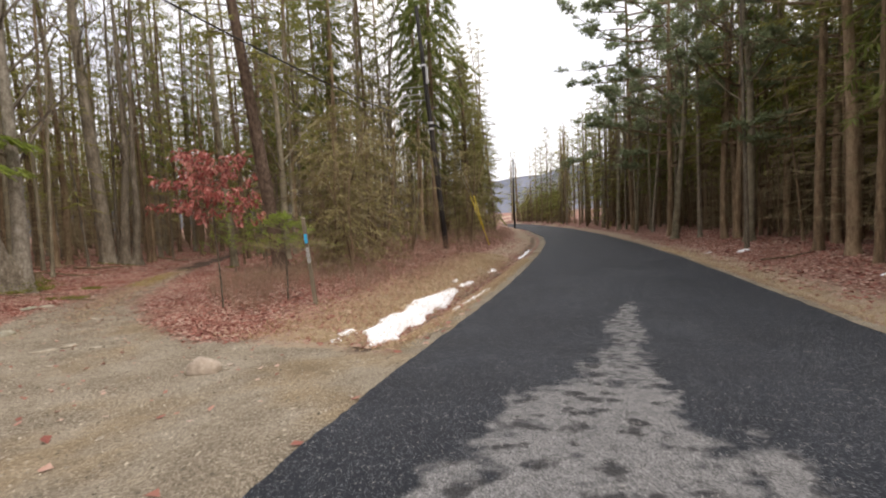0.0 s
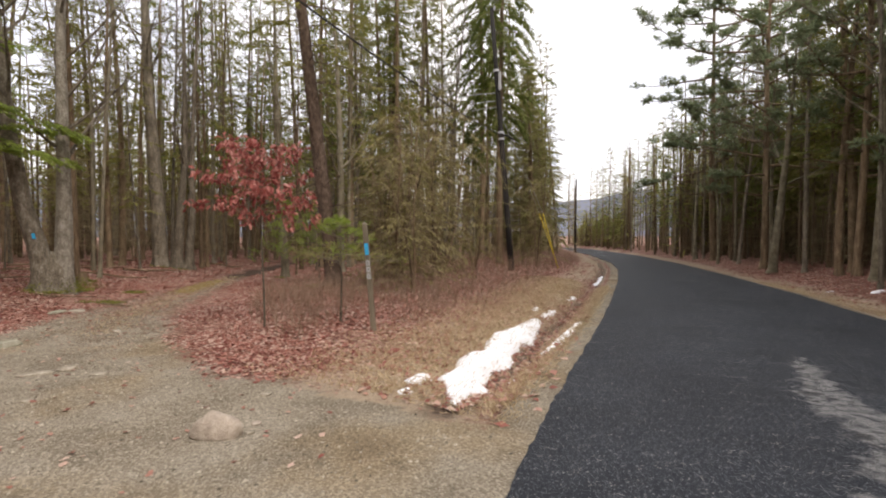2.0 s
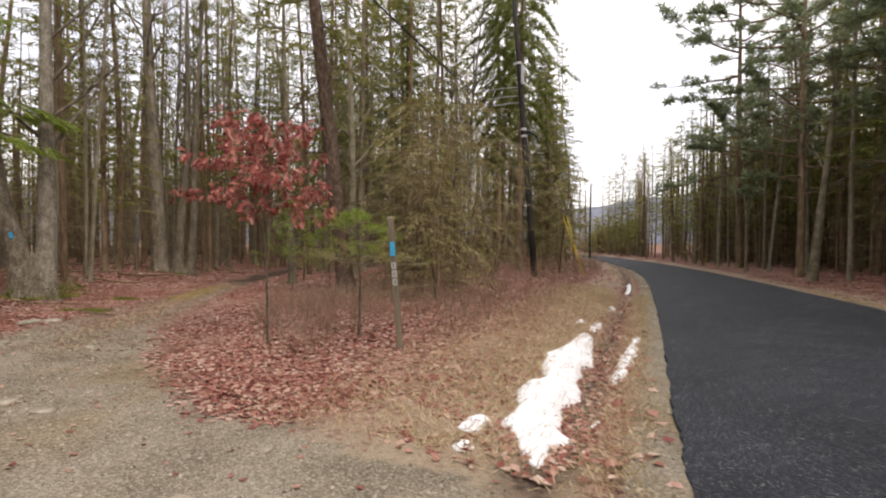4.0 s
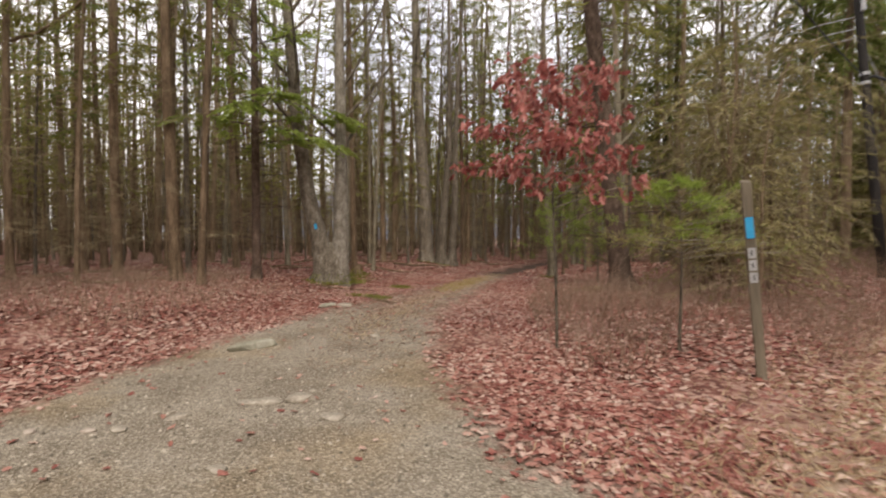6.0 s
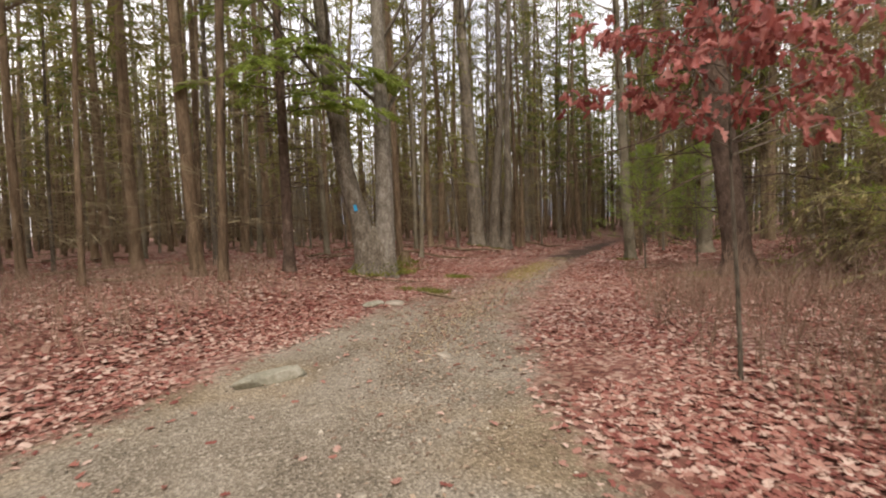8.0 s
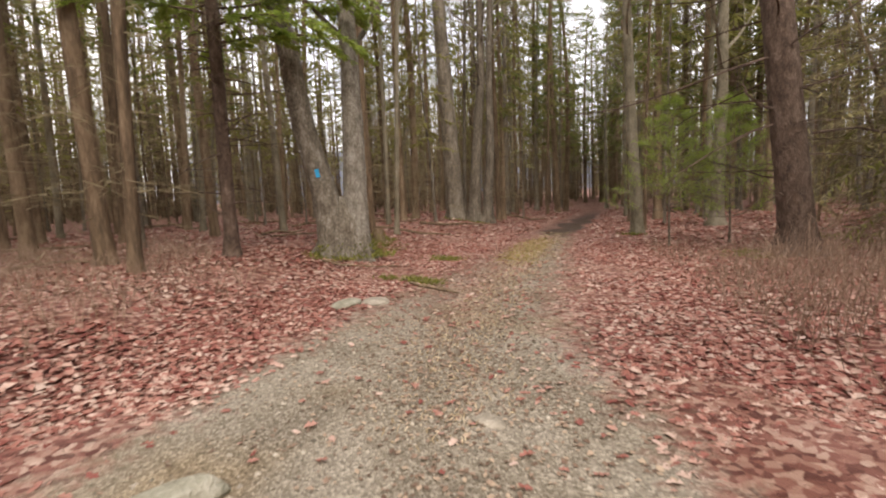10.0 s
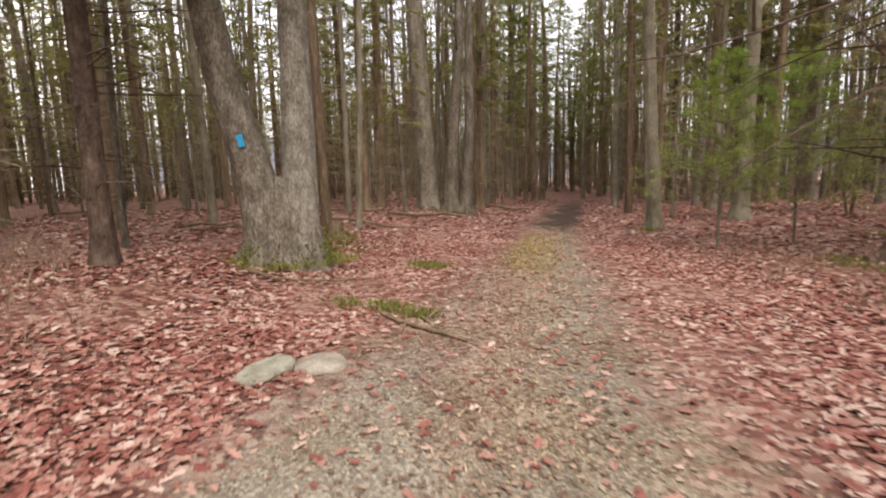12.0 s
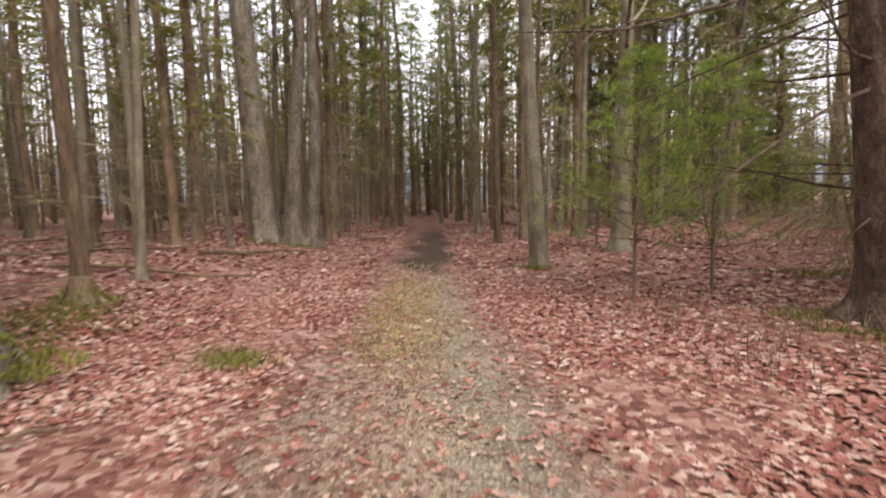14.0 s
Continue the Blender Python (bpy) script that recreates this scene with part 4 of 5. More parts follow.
def red_oak():
    rng = random.Random(101)
    root = tagged(new("red_oak_sapling"), "young oak holding its dry red leaves", "tree")
    x, y = -8.5, 10.95
    root.matrix_basis = pose(x, y, hz(x, y) - 0.02) @ Matrix.Diagonal((0.8, 0.8, 0.95, 1))
    stem = trunk_line(rng, 4.1, 0.25, 8)
    s = Soup()
    s.tube(stem, trunk_radii(0.03, 8, 0), 6)
    part("trunk", s, BARK_GREY, root)
    br, lv = Soup(), Soup()
    for i in range(40):
        k = 0.54 + 0.44 * (i + rng.random()) / 40
        p, _ = along(stem, k)
        a = i * 2.4 + rng.uniform(-0.4, 0.4)
        ln = (1.75 - 2.6 * abs(k - 0.66)) * rng.uniform(0.55, 1.1)
        b = rod(rng, p, (math.cos(a), math.sin(a), rng.uniform(0.05, 0.6)), max(ln, 0.35), 0.1, 4)
        br.tube(b, [0.012, 0.01, 0.008, 0.006, 0.003], 3)
        clumps = [1.0, 0.85] + [rng.uniform(0.35, 0.8) for _ in range(2)]
        for _ in range(int(12 + 13 * ln)):
            q, d = along(b, rng.choice(clumps))
            aim = (d * 0.5 + Vector((rng.uniform(-1, 1), rng.uniform(-1, 1), rng.uniform(-1.9, 0.1)))).normalized()
            oak_leaf(lv, rng, q + Vector((rng.uniform(-0.12, 0.12), rng.uniform(-0.12, 0.12), rng.uniform(-0.1, 0.1))), aim, rng.uniform(0.12, 0.21))
    tagged(part("branch_mass", br, BARK_GREY, root), kind="stuff")
    tagged(part("foliage", lv, OAK_RED, root, "dry red oak leaves"), kind="stuff")


def oak_leaf(s, rng, p, aim, ln):
    """A lobed, curled leaf of length ln from p."""
    side = aim.cross(Vector((rng.uniform(-1, 1), rng.uniform(-1, 1), rng.uniform(0.2, 1)))).normalized()
    up = side.cross(aim)
    c = rng.uniform(-0.35, 0.35)
    out = []
    for t, w, z in ((0, 0, 0), (0.25, 0.2, 0.1), (0.38, 0.10, 0.06), (0.55, 0.30, 0.16), (0.68, 0.14, 0.08), (0.82, 0.2, 0.1)):
        out.append((t, w, z))
    mid = [p + aim * (ln * t) + up * (ln * c * math.sin(t * 3)) for t in (0, 0.5, 1.0)]
    v = [tuple(m) for m in mid]
    for sgn in (1, -1):
        for t, w, z in out[1:]:
            v.append(tuple(p + aim * (ln * t) + side * (sgn * w * ln) + up * (ln * (z + c * math.sin(t * 3)))))
    s.add(v, [(0, 1, 4, 3), (1, 2, 7, 6), (1, 6, 5, 4), (0, 8, 9, 1), (1, 11, 12, 2), (1, 9, 10, 11)])


def young_pine(name, seed, x, y, h, spread_r, low, material, label, tufts=26, needle=0.11, droop=0.25, levels=9, dry=None):
    """A sapling with whorls of boughs that carry bottle-brush tufts."""
    rng = random.Random(seed)
    root = tagged(new(name), label, "tree")
    root.matrix_basis = pose(x, y, hz(x, y) - 0.02)
    stem = trunk_line(rng, h, 0.06, 8)
    s = Soup()
    s.tube(stem, trunk_radii(0.028, 8, 0), 6)
    part("trunk", s, BARK_GREY, root)
    br, lv, tan = Soup(), Soup(), Soup()
    for i in range(levels):
        k = low + (0.97 - low) * i / (levels - 1)
        for j in range(7):
            a = j * 0.9 + i * 0.6 + rng.uniform(-0.3, 0.3)
            p, _ = along(stem, min(0.98, k + rng.uniform(-0.02, 0.02)))
            ln = spread_r * (1.05 - (k - low) / (1 - low)) ** 0.7 * rng.uniform(0.6, 1.1)
            b = rod(rng, p, (math.cos(a), math.sin(a), rng.uniform(0.0, 0.5)), ln, droop, 4)
            br.tube(b, [0.010, 0.008, 0.006, 0.004, 0.002], 3)
            twigs = [b]
            for _ in range(7):
                q, d = along(b, rng.uniform(0.3, 1))
                e = rod(rng, q, d + Vector((rng.uniform(-0.8, 0.8), rng.uniform(-0.8, 0.8), rng.uniform(-0.2, 0.4))), ln * 0.32, 0.1, 2)
                br.tube(e, [0.004, 0.003, 0.001], 3)
                twigs.append(e)
            for e in twigs[1:]:
                for _ in range(tufts):
                    q, d = along(e, rng.uniform(0.25, 1.0))
                    aim = (d * 0.9 + Vector((rng.uniform(-1, 1), rng.uniform(-1, 1), rng.uniform(-1, 1)))).normalized() * needle * rng.uniform(0.7, 1.2)
                    across = aim.cross(Vector((rng.uniform(-1, 1), rng.uniform(-1, 1), 1))).normalized()
                    (tan if dry and i < dry and rng.random() < 0.75 else lv).blade(q, aim, 0.0045, across)
    tagged(part("branch_mass", br, BARK_GREY, root), kind="stuff")
    tagged(part("crown", lv, material, root), kind="stuff")
    if tan.v:
        part("dry_needles", tan, NEEDLE_TAN, root, "yellowed dry needles")
    return root


twin_oak()
leaning_pair()
grey_stems()
big_spruce()
red_oak()
young_pine("young_pine_tree", 111, -13.83, 18.87, 3.3, 1.25, 0.32, NEEDLE_BRIGHT, "young bright-green white pine on a thin stem", tufts=17, levels=10, needle=0.13)
young_pine("young_pine_tree", 112, -12.85, 19.75, 3.25, 1.35, 0.25, NEEDLE_BRIGHT, "young bright-green white pine on a thin stem", tufts=17, levels=10, needle=0.13)
young_pine("hemlock_sapling", 113, -7.13, 11.8, 2.3, 1.2, 0.6, NEEDLE_BRIGHT, "flat-topped young hemlock, green above and dry below", tufts=20, levels=6, droop=-0.25, dry=2)
young_pine("young_pine_tree", 114, -15.4, 25.5, 2.2, 0.9, 0.3, NEEDLE_OLIVE, "small green pine in the leaf litter", tufts=14, levels=7)


# ---- woods ----
def too_close(x, y, taken, gap):
    return any((x - a) ** 2 + (y - b) ** 2 < gap * gap for a, b in taken)


def in_clearing(x, y):
    l, r = float(left_edge(y)), float(right_edge(y))
    if l - (3.6 if y > 30 else 4.6) < x < r + 3.6:
        return True
    if y < 31 and -8.2 < x < 0:
        return True
    d = float(trail_side(x, y))
    if -2.4 < d < 2.4 or float(gravel_depth(x, y)) > -2.2:
        return True
    if -12.6 < x < -2 and y < 16.5:
        return True
    return -22 < x < -11 and y < 21 and d > -6 and d < 5.2


def woods():
    rng = random.Random(9)
    taken = [(k[0], k[1]) for k in KNOWN] + [(-22.4, 7.96), (-18.2, 12.95), (-23.4, 22.8), (-24.35, 22.3), (-15.95, 21.7), (-14.7, 24.5), (-11.15, 18.1), (-18.85, 10.8), (-13.8, 18.9), (-12.85, 19.7), (-8.5, 10.95), (-7.1, 11.8), (-6.6, 29), (-8.6, 45.5), (-9.35, 52), (6.1, 48.5), (8.6, 40), (-8.4, 47)]
    count = 0
    for x0, x1, y0, y1, tries, gap in ((9.3, 17, 8, 62, 700, 2.7), (-18, -12, 33, 62, 500, 3.2)):
        for _ in range(tries):
            x, y = rng.uniform(x0, x1), rng.uniform(y0, y1)
            if in_clearing(x, y) or too_close(x, y, taken, gap) or (x > 0 and y > 34 and rng.random() < 0.4):
                continue
            stand(("tall_hemlock", rng.randrange(2)) if x > 0 else ("bare", rng.randrange(4)), x, y, rng.uniform(0, 360), rng.uniform(0.65, 1.0), rng.uniform(0.85, 1.1), (rng.uniform(-2, 2), rng.uniform(-2, 2)), "roadside hemlocks")
            taken.append((x, y))
            count += 1
            if (x0 > 0 and count >= 44) or count >= 56:
                break
    count = 0
    for _ in range(9000):
        x, y = rng.uniform(-47, 24), rng.uniform(-9, 60)
        if in_clearing(x, y) or too_close(x, y, taken, 1.5 if x < -10 else 1.9):
            continue
        if y < 1 and rng.random() < 0.6:
            continue
        gap_left, gap_right = float(left_edge(y)) - x, x - float(right_edge(y))
        if 24 < y < 50 and -12.6 + 0.1 * (y - 24) < x < -8.6 + 0.16 * (y - 24):
            continue  # a thin, open stretch of young growth
        if (4.6 <= gap_left < 15 and 16 < y < 31) or (x > -8.6 and x < 0 and y < 44):
            kind = "fine_thicket"
            if rng.random() < (0.8 if x < -8.4 and y > 20 else 0.45):
                continue
        elif 3.6 <= gap_left < 14 and y > 31:
            kind = rng.choice(["hemlock", "hemlock", "pine"]) if x > -9.5 else rng.choice(["fine_thicket", "bare", "pole"])
        elif gap_right > 0:
            kind = rng.choice(["pine", "pole", "pole"]) if gap_right > 6 else rng.choice(["pine", "pole", "bare"])
        else:
            kind = rng.choice(["pine", "pine", "pole", "pole", "pole", "bare"])
        i = rng.randrange({"pine": 5, "pole": 3, "fine_thicket": 2}.get(kind, 4))
        w = rng.uniform(0.6, 1.0) if kind != "hemlock" else rng.uniform(0.8, 1.25)
        stand((kind, i), x, y, rng.uniform(0, 360), w, rng.uniform(0.95, 1.3), (rng.gauss(0, 2.2), rng.gauss(0, 2.2)), "woodland trees")
        taken.append((x, y))
        count += 1
        if count >= 335:
            break


woods()
for x, y, w, t in ((-9.8, 20.6, 1.25, 80), (-8.7, 23.0, 1.3, 141), (-9.6, 25.8, 1.1, 250), (-8.6, 28.2, 1.1, 90), (-5.9, 33.5, 1.1, 31)):
    stand(("fine_thicket", int(t) % 2), x, y, t, w * 1.15, w * 1.2, group="forest-edge hemlocks")
for x, y in ((-35.4, 57.2), (-38.8, 56.6), (-41, 62), (-38, 64), (-29.2, 46.6)):
    stand(("tall_hemlock", int(y) % 2), x, y, 17 * y, 1.05, 0.95, (0, 0), "woodland trees")
for x, y in ((-16.6, 29), (-15.4, 33), (-14.8, 37.5), (-18.2, 38), (-12.2, 46.5), (-11.4, 51), (-16, 45), (-17.4, 34.4)):
    stand(("tall_hemlock", int(y) % 2), x, y, 13 * y, 1.0, 1.0 + 0.02 * (int(y) % 6), (0, 0), "roadside hemlocks")
stand(("drooping_spruce", 0), -11.2, 40, 130, 1.0, 0.9, group="roadside hemlocks")
stand(("drooping_spruce", 0), -8.4, 34.0, 30, 0.95, 1.0, group="roadside hemlocks")
for x, y in ((-23.6, 41), (-20.5, 37), (-26, 47.5), (-33, 43), (-36, 48), (-31, 60), (-39.5, 64), (-18.3, 28.4), (-16.2, 34.6), (-20.2, 43.5), (-15.2, 40.5), (-27.8, 30.4), (-31, 33.5), (-34, 37.5), (-25.9, 27.6), (-29.6, 29.2), (-30.6, 36.6), (-29.4, 44.2), (-21.6, 32.2), (-32.6, 55)):
    stand(("bare", int(y) % 4) if int(x) % 2 else ("tall_hemlock", int(y) % 2), x, y, 7 * y, 0.9, 1.1, group="woodland trees")
for x, y in ((13.6, 13.6), (15.6, 18.2), (16.2, 24), (12.2, 11.6), (14.6, 28.6), (11.6, 15.2)):
    stand(("tall_hemlock", int(y) % 2), x, y, 11 * y, 0.95, 1.0, group="roadside hemlocks")
stand(("fine_thicket", 1), -8.5, 18.2, 21, 1.3, 1.25, group="forest-edge hemlocks")
stand(("fine_thicket", 1), -8.3, 21.0, 201, 1.2, 1.3, group="forest-edge hemlocks")
stand(("fine_thicket", 1), -9.7, 19.4, 99, 1.1, 1.0, group="forest-edge hemlocks")
stand(("fine_thicket", 1), -7.6, 17.2, 210, 1.0, 0.9, group="forest-edge hemlocks")
stand(("spruce", 0), -8.4, 47, 30, 1.15, 1.0)
stand(("spruce", 0), -9.35, 52, 130, 1.2, 1.0)
stand(("spruce", 0), -10.5, 56, 200, 1.1, 0.95)
for k in range(30):
    y = 50 + 2.3 * k
    x = float(right_edge(y)) + 3.0 + 0.9 * (k * 7 % 5)
    stand((("bare", k % 4), ("pine", k % 5), ("tall_hemlock", k % 2))[k % 3], x, y, 47 * k, 0.8, 0.62 + 0.05 * (k * 3 % 5), (0, 0), "roadside hemlocks")
stand(("white_pine", 0), 7.6, 54, 60, 1.4, 1.4, (0, -7))
stand(("white_pine", 0), 8.6, 42.0, 200, 1.1, 1.2, (0, -3))
stand(("white_pine", 0), 10.5, 33.0, 310, 1.0, 1.2)
stand(("white_pine", 0), 12.5, 25.0, 130, 1.0, 1.15)


def far_woods():
    """The forest past the near trees, too many stems to count."""
    rng = random.Random(12)
    tr, cr, tw = Soup(), Soup(), Soup()
    n = 0
    while n < 2900:
        a, dist = rng.uniform(0, 6.283), 34 + 90 * rng.random() ** 1.5
        x, y = -10 + dist * math.cos(a), 22 + dist * math.sin(a)
        if n > 2740:
            y = rng.uniform(70, 150)
            x = rng.uniform(-0.09, 0.02) * y
        if -52 < x < 26 and -10 < y < 62:
            continue
        l, r = float(left_edge(y)), float(right_edge(y))
        if l - 5 < x < r + 4 or (abs(float(trail_side(x, y))) < 3):
            continue
        n += 1
        z, h, rr = hz(x, y), rng.uniform(13, 21), rng.uniform(0.1, 0.2)
        if y > 62 and -0.075 * y < x < 0.01 * y:
            h *= rng.uniform(0.2, 0.5)
        lx, ly = rng.uniform(-0.6, 0.6), rng.uniform(-0.6, 0.6)
        tr.tube([(x, y, z - 0.2), (x + lx * 0.5, y + ly * 0.5, z + h * 0.5), (x + lx, y + ly, z + h)], [rr * 1.2, rr * 0.8, 0.03], 5)
        for _ in range(26):
            b, zz = rng.uniform(0, 6.283), z + rng.uniform(0.4, 0.5 * h)
            tw.blade(Vector((x, y, zz)), Vector((math.cos(b), math.sin(b), rng.uniform(-0.5, 0.3))) * rng.uniform(1, 2.4), rng.uniform(0.02, 0.05), Vector((-math.sin(b), math.cos(b), rng.uniform(-0.6, 0.6))))
        c0 = rng.uniform(0.01, 0.34) * h
        for _ in range(32):
            k = rng.random()
            zz = z + c0 + (h - c0) * k
            b, ln = rng.uniform(0, 6.283), 2.6 * (1.05 - k) * rng.uniform(0.3, 1)
            p = Vector((x + math.cos(b) * ln * 0.6, y + math.sin(b) * ln * 0.6, zz))
            cr.blade(p, Vector((math.cos(b), math.sin(b), rng.uniform(-0.6, 0.3))) * rng.uniform(1.1, 2.2), rng.uniform(0.06, 0.16), Vector((-math.sin(b), math.cos(b), rng.uniform(-0.5, 0.5))))
    made = 0
    while made < 1700:
        west = made % 10 == 9
        x, y = (rng.uniform(-66, -40), rng.uniform(-8, 66)) if west else (rng.uniform(11, 46), rng.uniform(4, 115))
        if abs(float(trail_side(x, y))) < 4 if west else x - float(right_edge(y)) < (7 if y < 60 else 5):
            continue
        made += 1
        z, h, rr = hz(x, y), rng.uniform(12, 19), rng.uniform(0.07, 0.15)
        tr.tube([(x, y, z - 0.2), (x + rng.uniform(-0.4, 0.4), y + rng.uniform(-0.4, 0.4), z + h)], [rr, 0.03], 5)
        for _ in range(44):
            b, zz = rng.uniform(0, 6.283), z + 0.3 + 9.0 * rng.random()
            tw.blade(Vector((x, y, zz)), Vector((math.cos(b), math.sin(b), rng.uniform(-0.5, 0.3))) * rng.uniform(0.8, 2.2), rng.uniform(0.012, 0.035), Vector((-math.sin(b), math.cos(b), rng.uniform(-0.6, 0.6))))
        for _ in range(60):
            b, zz = rng.uniform(0, 6.283), z + rng.uniform(0.28, 1.0) * h
            p = Vector((x + math.cos(b) * rng.uniform(0.2, 1.6), y + math.sin(b) * rng.uniform(0.2, 1.6), zz))
            cr.blade(p, Vector((math.cos(b), math.sin(b), rng.uniform(-0.7, 0.2))) * rng.uniform(0.6, 1.5), rng.uniform(0.05, 0.13), Vector((-math.sin(b), math.cos(b), rng.uniform(-0.5, 0.5))))
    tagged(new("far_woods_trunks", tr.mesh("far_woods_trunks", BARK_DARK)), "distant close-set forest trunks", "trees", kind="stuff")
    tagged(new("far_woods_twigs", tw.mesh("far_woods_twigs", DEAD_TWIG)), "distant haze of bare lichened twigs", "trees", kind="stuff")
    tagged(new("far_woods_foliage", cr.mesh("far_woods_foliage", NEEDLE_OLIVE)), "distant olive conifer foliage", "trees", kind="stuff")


far_woods()


# ---- brush, leaves, grass, gravel ----
def brush(name, seed, count, x0, x1, y0, y1, test, hmin, hmax, label):
    rng = random.Random(seed)
    s = Soup()
    made = tries = 0
    while made < count and tries < count * 30:
        tries += 1
        x, y = rng.uniform(x0, x1), rng.uniform(y0, y1)
        if noise.noise((x * 0.7, y * 0.7, seed)) < rng.uniform(-0.6, 0.25) or not test(x, y):
            continue
        made += 1
        z, ln = hz(x, y), rng.uniform(hmin, hmax)
        b = rod(rng, (x, y, z - 0.02), (rng.uniform(-0.5, 0.5), rng.uniform(-0.5, 0.5), 1), ln, 0.2, 2)
        s.tube(b, [0.0045, 0.003, 0.001], 3)
        for _ in range(rng.randint(3, 6)):
            q, d = along(b, rng.uniform(0.25, 0.98))
            aim = (d + Vector((rng.uniform(-1, 1), rng.uniform(-1, 1), rng.uniform(-0.4, 0.6)))).normalized() * ln * rng.uniform(0.15, 0.45)
            s.blade(q, aim, 0.0028, aim.cross(Vector((rng.uniform(-1, 1), rng.uniform(-1, 1), 0.3))).normalized())
    tagged(new(name, s.mesh(name, BRUSH)), label, "brush", kind="stuff")


def off(x, y, d):
    return float(gravel_depth(x, y)) < -d and abs(float(trail_side(x, y))) > 1.2 + d * 0.5


brush("undergrowth", 1, 1200, -11.5, -4.6, 9.2, 17.5, lambda x, y: off(x, y, 1.5) and (float(left_edge(y)) - x) > 3.6 and (x < -6.9 or y > 12.4), 0.3, 0.75, "tangle of bare brown brush round the post")
brush("undergrowth", 2, 2200, -11, -3.6, 14, 46, lambda x, y: (float(left_edge(y)) - x) > 2.7 and trail_side(x, y) < -3, 0.5, 1.1, "bare brown roadside brush")
brush("undergrowth", 3, 3400, -23, -11.5, 1, 10.5, lambda x, y: off(x, y, 1.7) and y < 9.3 - 0.4 * (x + 14), 0.2, 0.5, "low brown brush among the leaves")
brush("undergrowth", 4, 600, -14.5, -9, 12.5, 18.5, lambda x, y: off(x, y, 1.4), 0.2, 0.5, "low dry stems beside the trail")


def litter_leaf(s, rng, x, y, z, ln, simple):
    a, tilt = rng.uniform(0, 6.283), rng.uniform(-0.26, 0.26)
    aim = Vector((math.cos(a), math.sin(a), tilt)).normalized()
    side = Vector((-math.sin(a), math.cos(a), rng.uniform(-0.28, 0.28))).normalized()
    up = aim.cross(side)
    p = Vector((x, y, z + 0.008 + abs(tilt) * ln * 0.5)) - aim * (ln * 0.5)
    w, c = rng.uniform(0.28, 0.42), rng.uniform(-0.12, 0.22)
    if simple:
        s.add([tuple(p), tuple(p + aim * (ln * 0.5) + side * (w * ln) + up * (c * ln)), tuple(p + aim * ln), tuple(p + aim * (ln * 0.5) - side * (w * ln) + up * (c * ln))], [(0, 1, 2), (0, 2, 3)])
        return
    v = [tuple(p), tuple(p + aim * ln)]
    for sg in (1, -1):
        for t, q in ((0.16, 0.45), (0.3, 0.95), (0.42, 0.4), (0.6, 1.15), (0.72, 0.5), (0.86, 0.7)):
            v.append(tuple(p + aim * (ln * (t + rng.uniform(-0.05, 0.05))) + side * (sg * w * q * ln * rng.uniform(0.8, 1.15)) + up * (c * ln * q + rng.uniform(-0.05, 0.05) * ln)))
    s.add(v, [(0, 2, 3, 4, 5, 6, 7, 1), (0, 1, 13, 12, 11, 10, 9, 8)])


def scatter_leaves(name, seed, count, x0, x1, y0, y1, keep, size, simple, label, material=LITTER):
    """keep(x, y arrays) gives the share of places that take a leaf."""
    gen, rng = np.random.default_rng(seed), random.Random(seed)
    x, y = gen.uniform(x0, x1, count), gen.uniform(y0, y1, count)
    ok = gen.random(count) < keep(x, y)
    x, y = x[ok], y[ok]
    z = height(x, y)
    s = Soup()
    for a, b, c in zip(x.tolist(), y.tolist(), z.tolist()):
        litter_leaf(s, rng, a, b, c, size * rng.uniform(0.6, 1.3), simple)
    tagged(new(name, s.mesh(name, material)), label, "leaves", kind="stuff")


def leafy(x, y):
    gd, l = gravel_depth(x, y), left_edge(y)
    d = np.abs(trail_side(x, y))
    k = ss(0.35, -0.7, gd) * ss(0.65, 1.3, d) + 0.008 + 0.07 * ss(8.5, 13, y) * (gd > -0.5)
    k = np.maximum(k, 0.45 * (y > 17) * ss(0.7, 1.3, d))
    u = l - x
    return np.where(u > 0, k * np.where((y > 6) & (x > -7.5), ss(1.4, 4.4, u) * 0.66 + 0.34, 1), 0) * ss(-0.05, 0.35, u)


scatter_leaves("leaf_litter", 1, 190000, -20, -3, 4, 20, lambda x, y: leafy(x, y) * (np.abs(trail_side(x, y)) < 3.0), 0.074, False, "thick reddish-brown oak leaves on the forest floor")
scatter_leaves("leaf_litter", 4, 84000, -20, -3, 4, 20, lambda x, y: leafy(x, y) * (np.abs(trail_side(x, y)) >= 3.0), 0.10, True, "reddish-brown leaves under the brush")
scatter_leaves("leaf_litter", 2, 60000, -34, -2, 2, 42, lambda x, y: leafy(x, y) * ~((x > -20) & (x < -3) & (y > 4) & (y < 20)), 0.15, True, "reddish-brown leaves deeper in the woods")
scatter_leaves("leaf_crumbs", 5, 80000, -18, -8, 6, 20, lambda x, y: ss(-0.2, 0.3, gravel_depth(x, y)) * ss(7, 11, y) * (0.25 + 0.75 * np.exp(-((trail_side(x, y) / 0.55) ** 2))), 0.042, True, "small broken leaves strewn on the trail", CRUMB)
scatter_leaves("leaf_litter", 6, 14000, -4.2, -2.2, 8, 30, lambda x, y: ss(0.75, 0.2, np.abs(left_edge(y) - x - 1.0)) * 0.9, 0.08, False, "wet brown leaves lying in the roadside ditch")
scatter_leaves("leaf_litter", 3, 18000, 4.2, 16, 4, 45, lambda x, y: ss(0.5, 1.6, x - right_edge(y)), 0.15, True, "reddish-brown leaves beside the road")


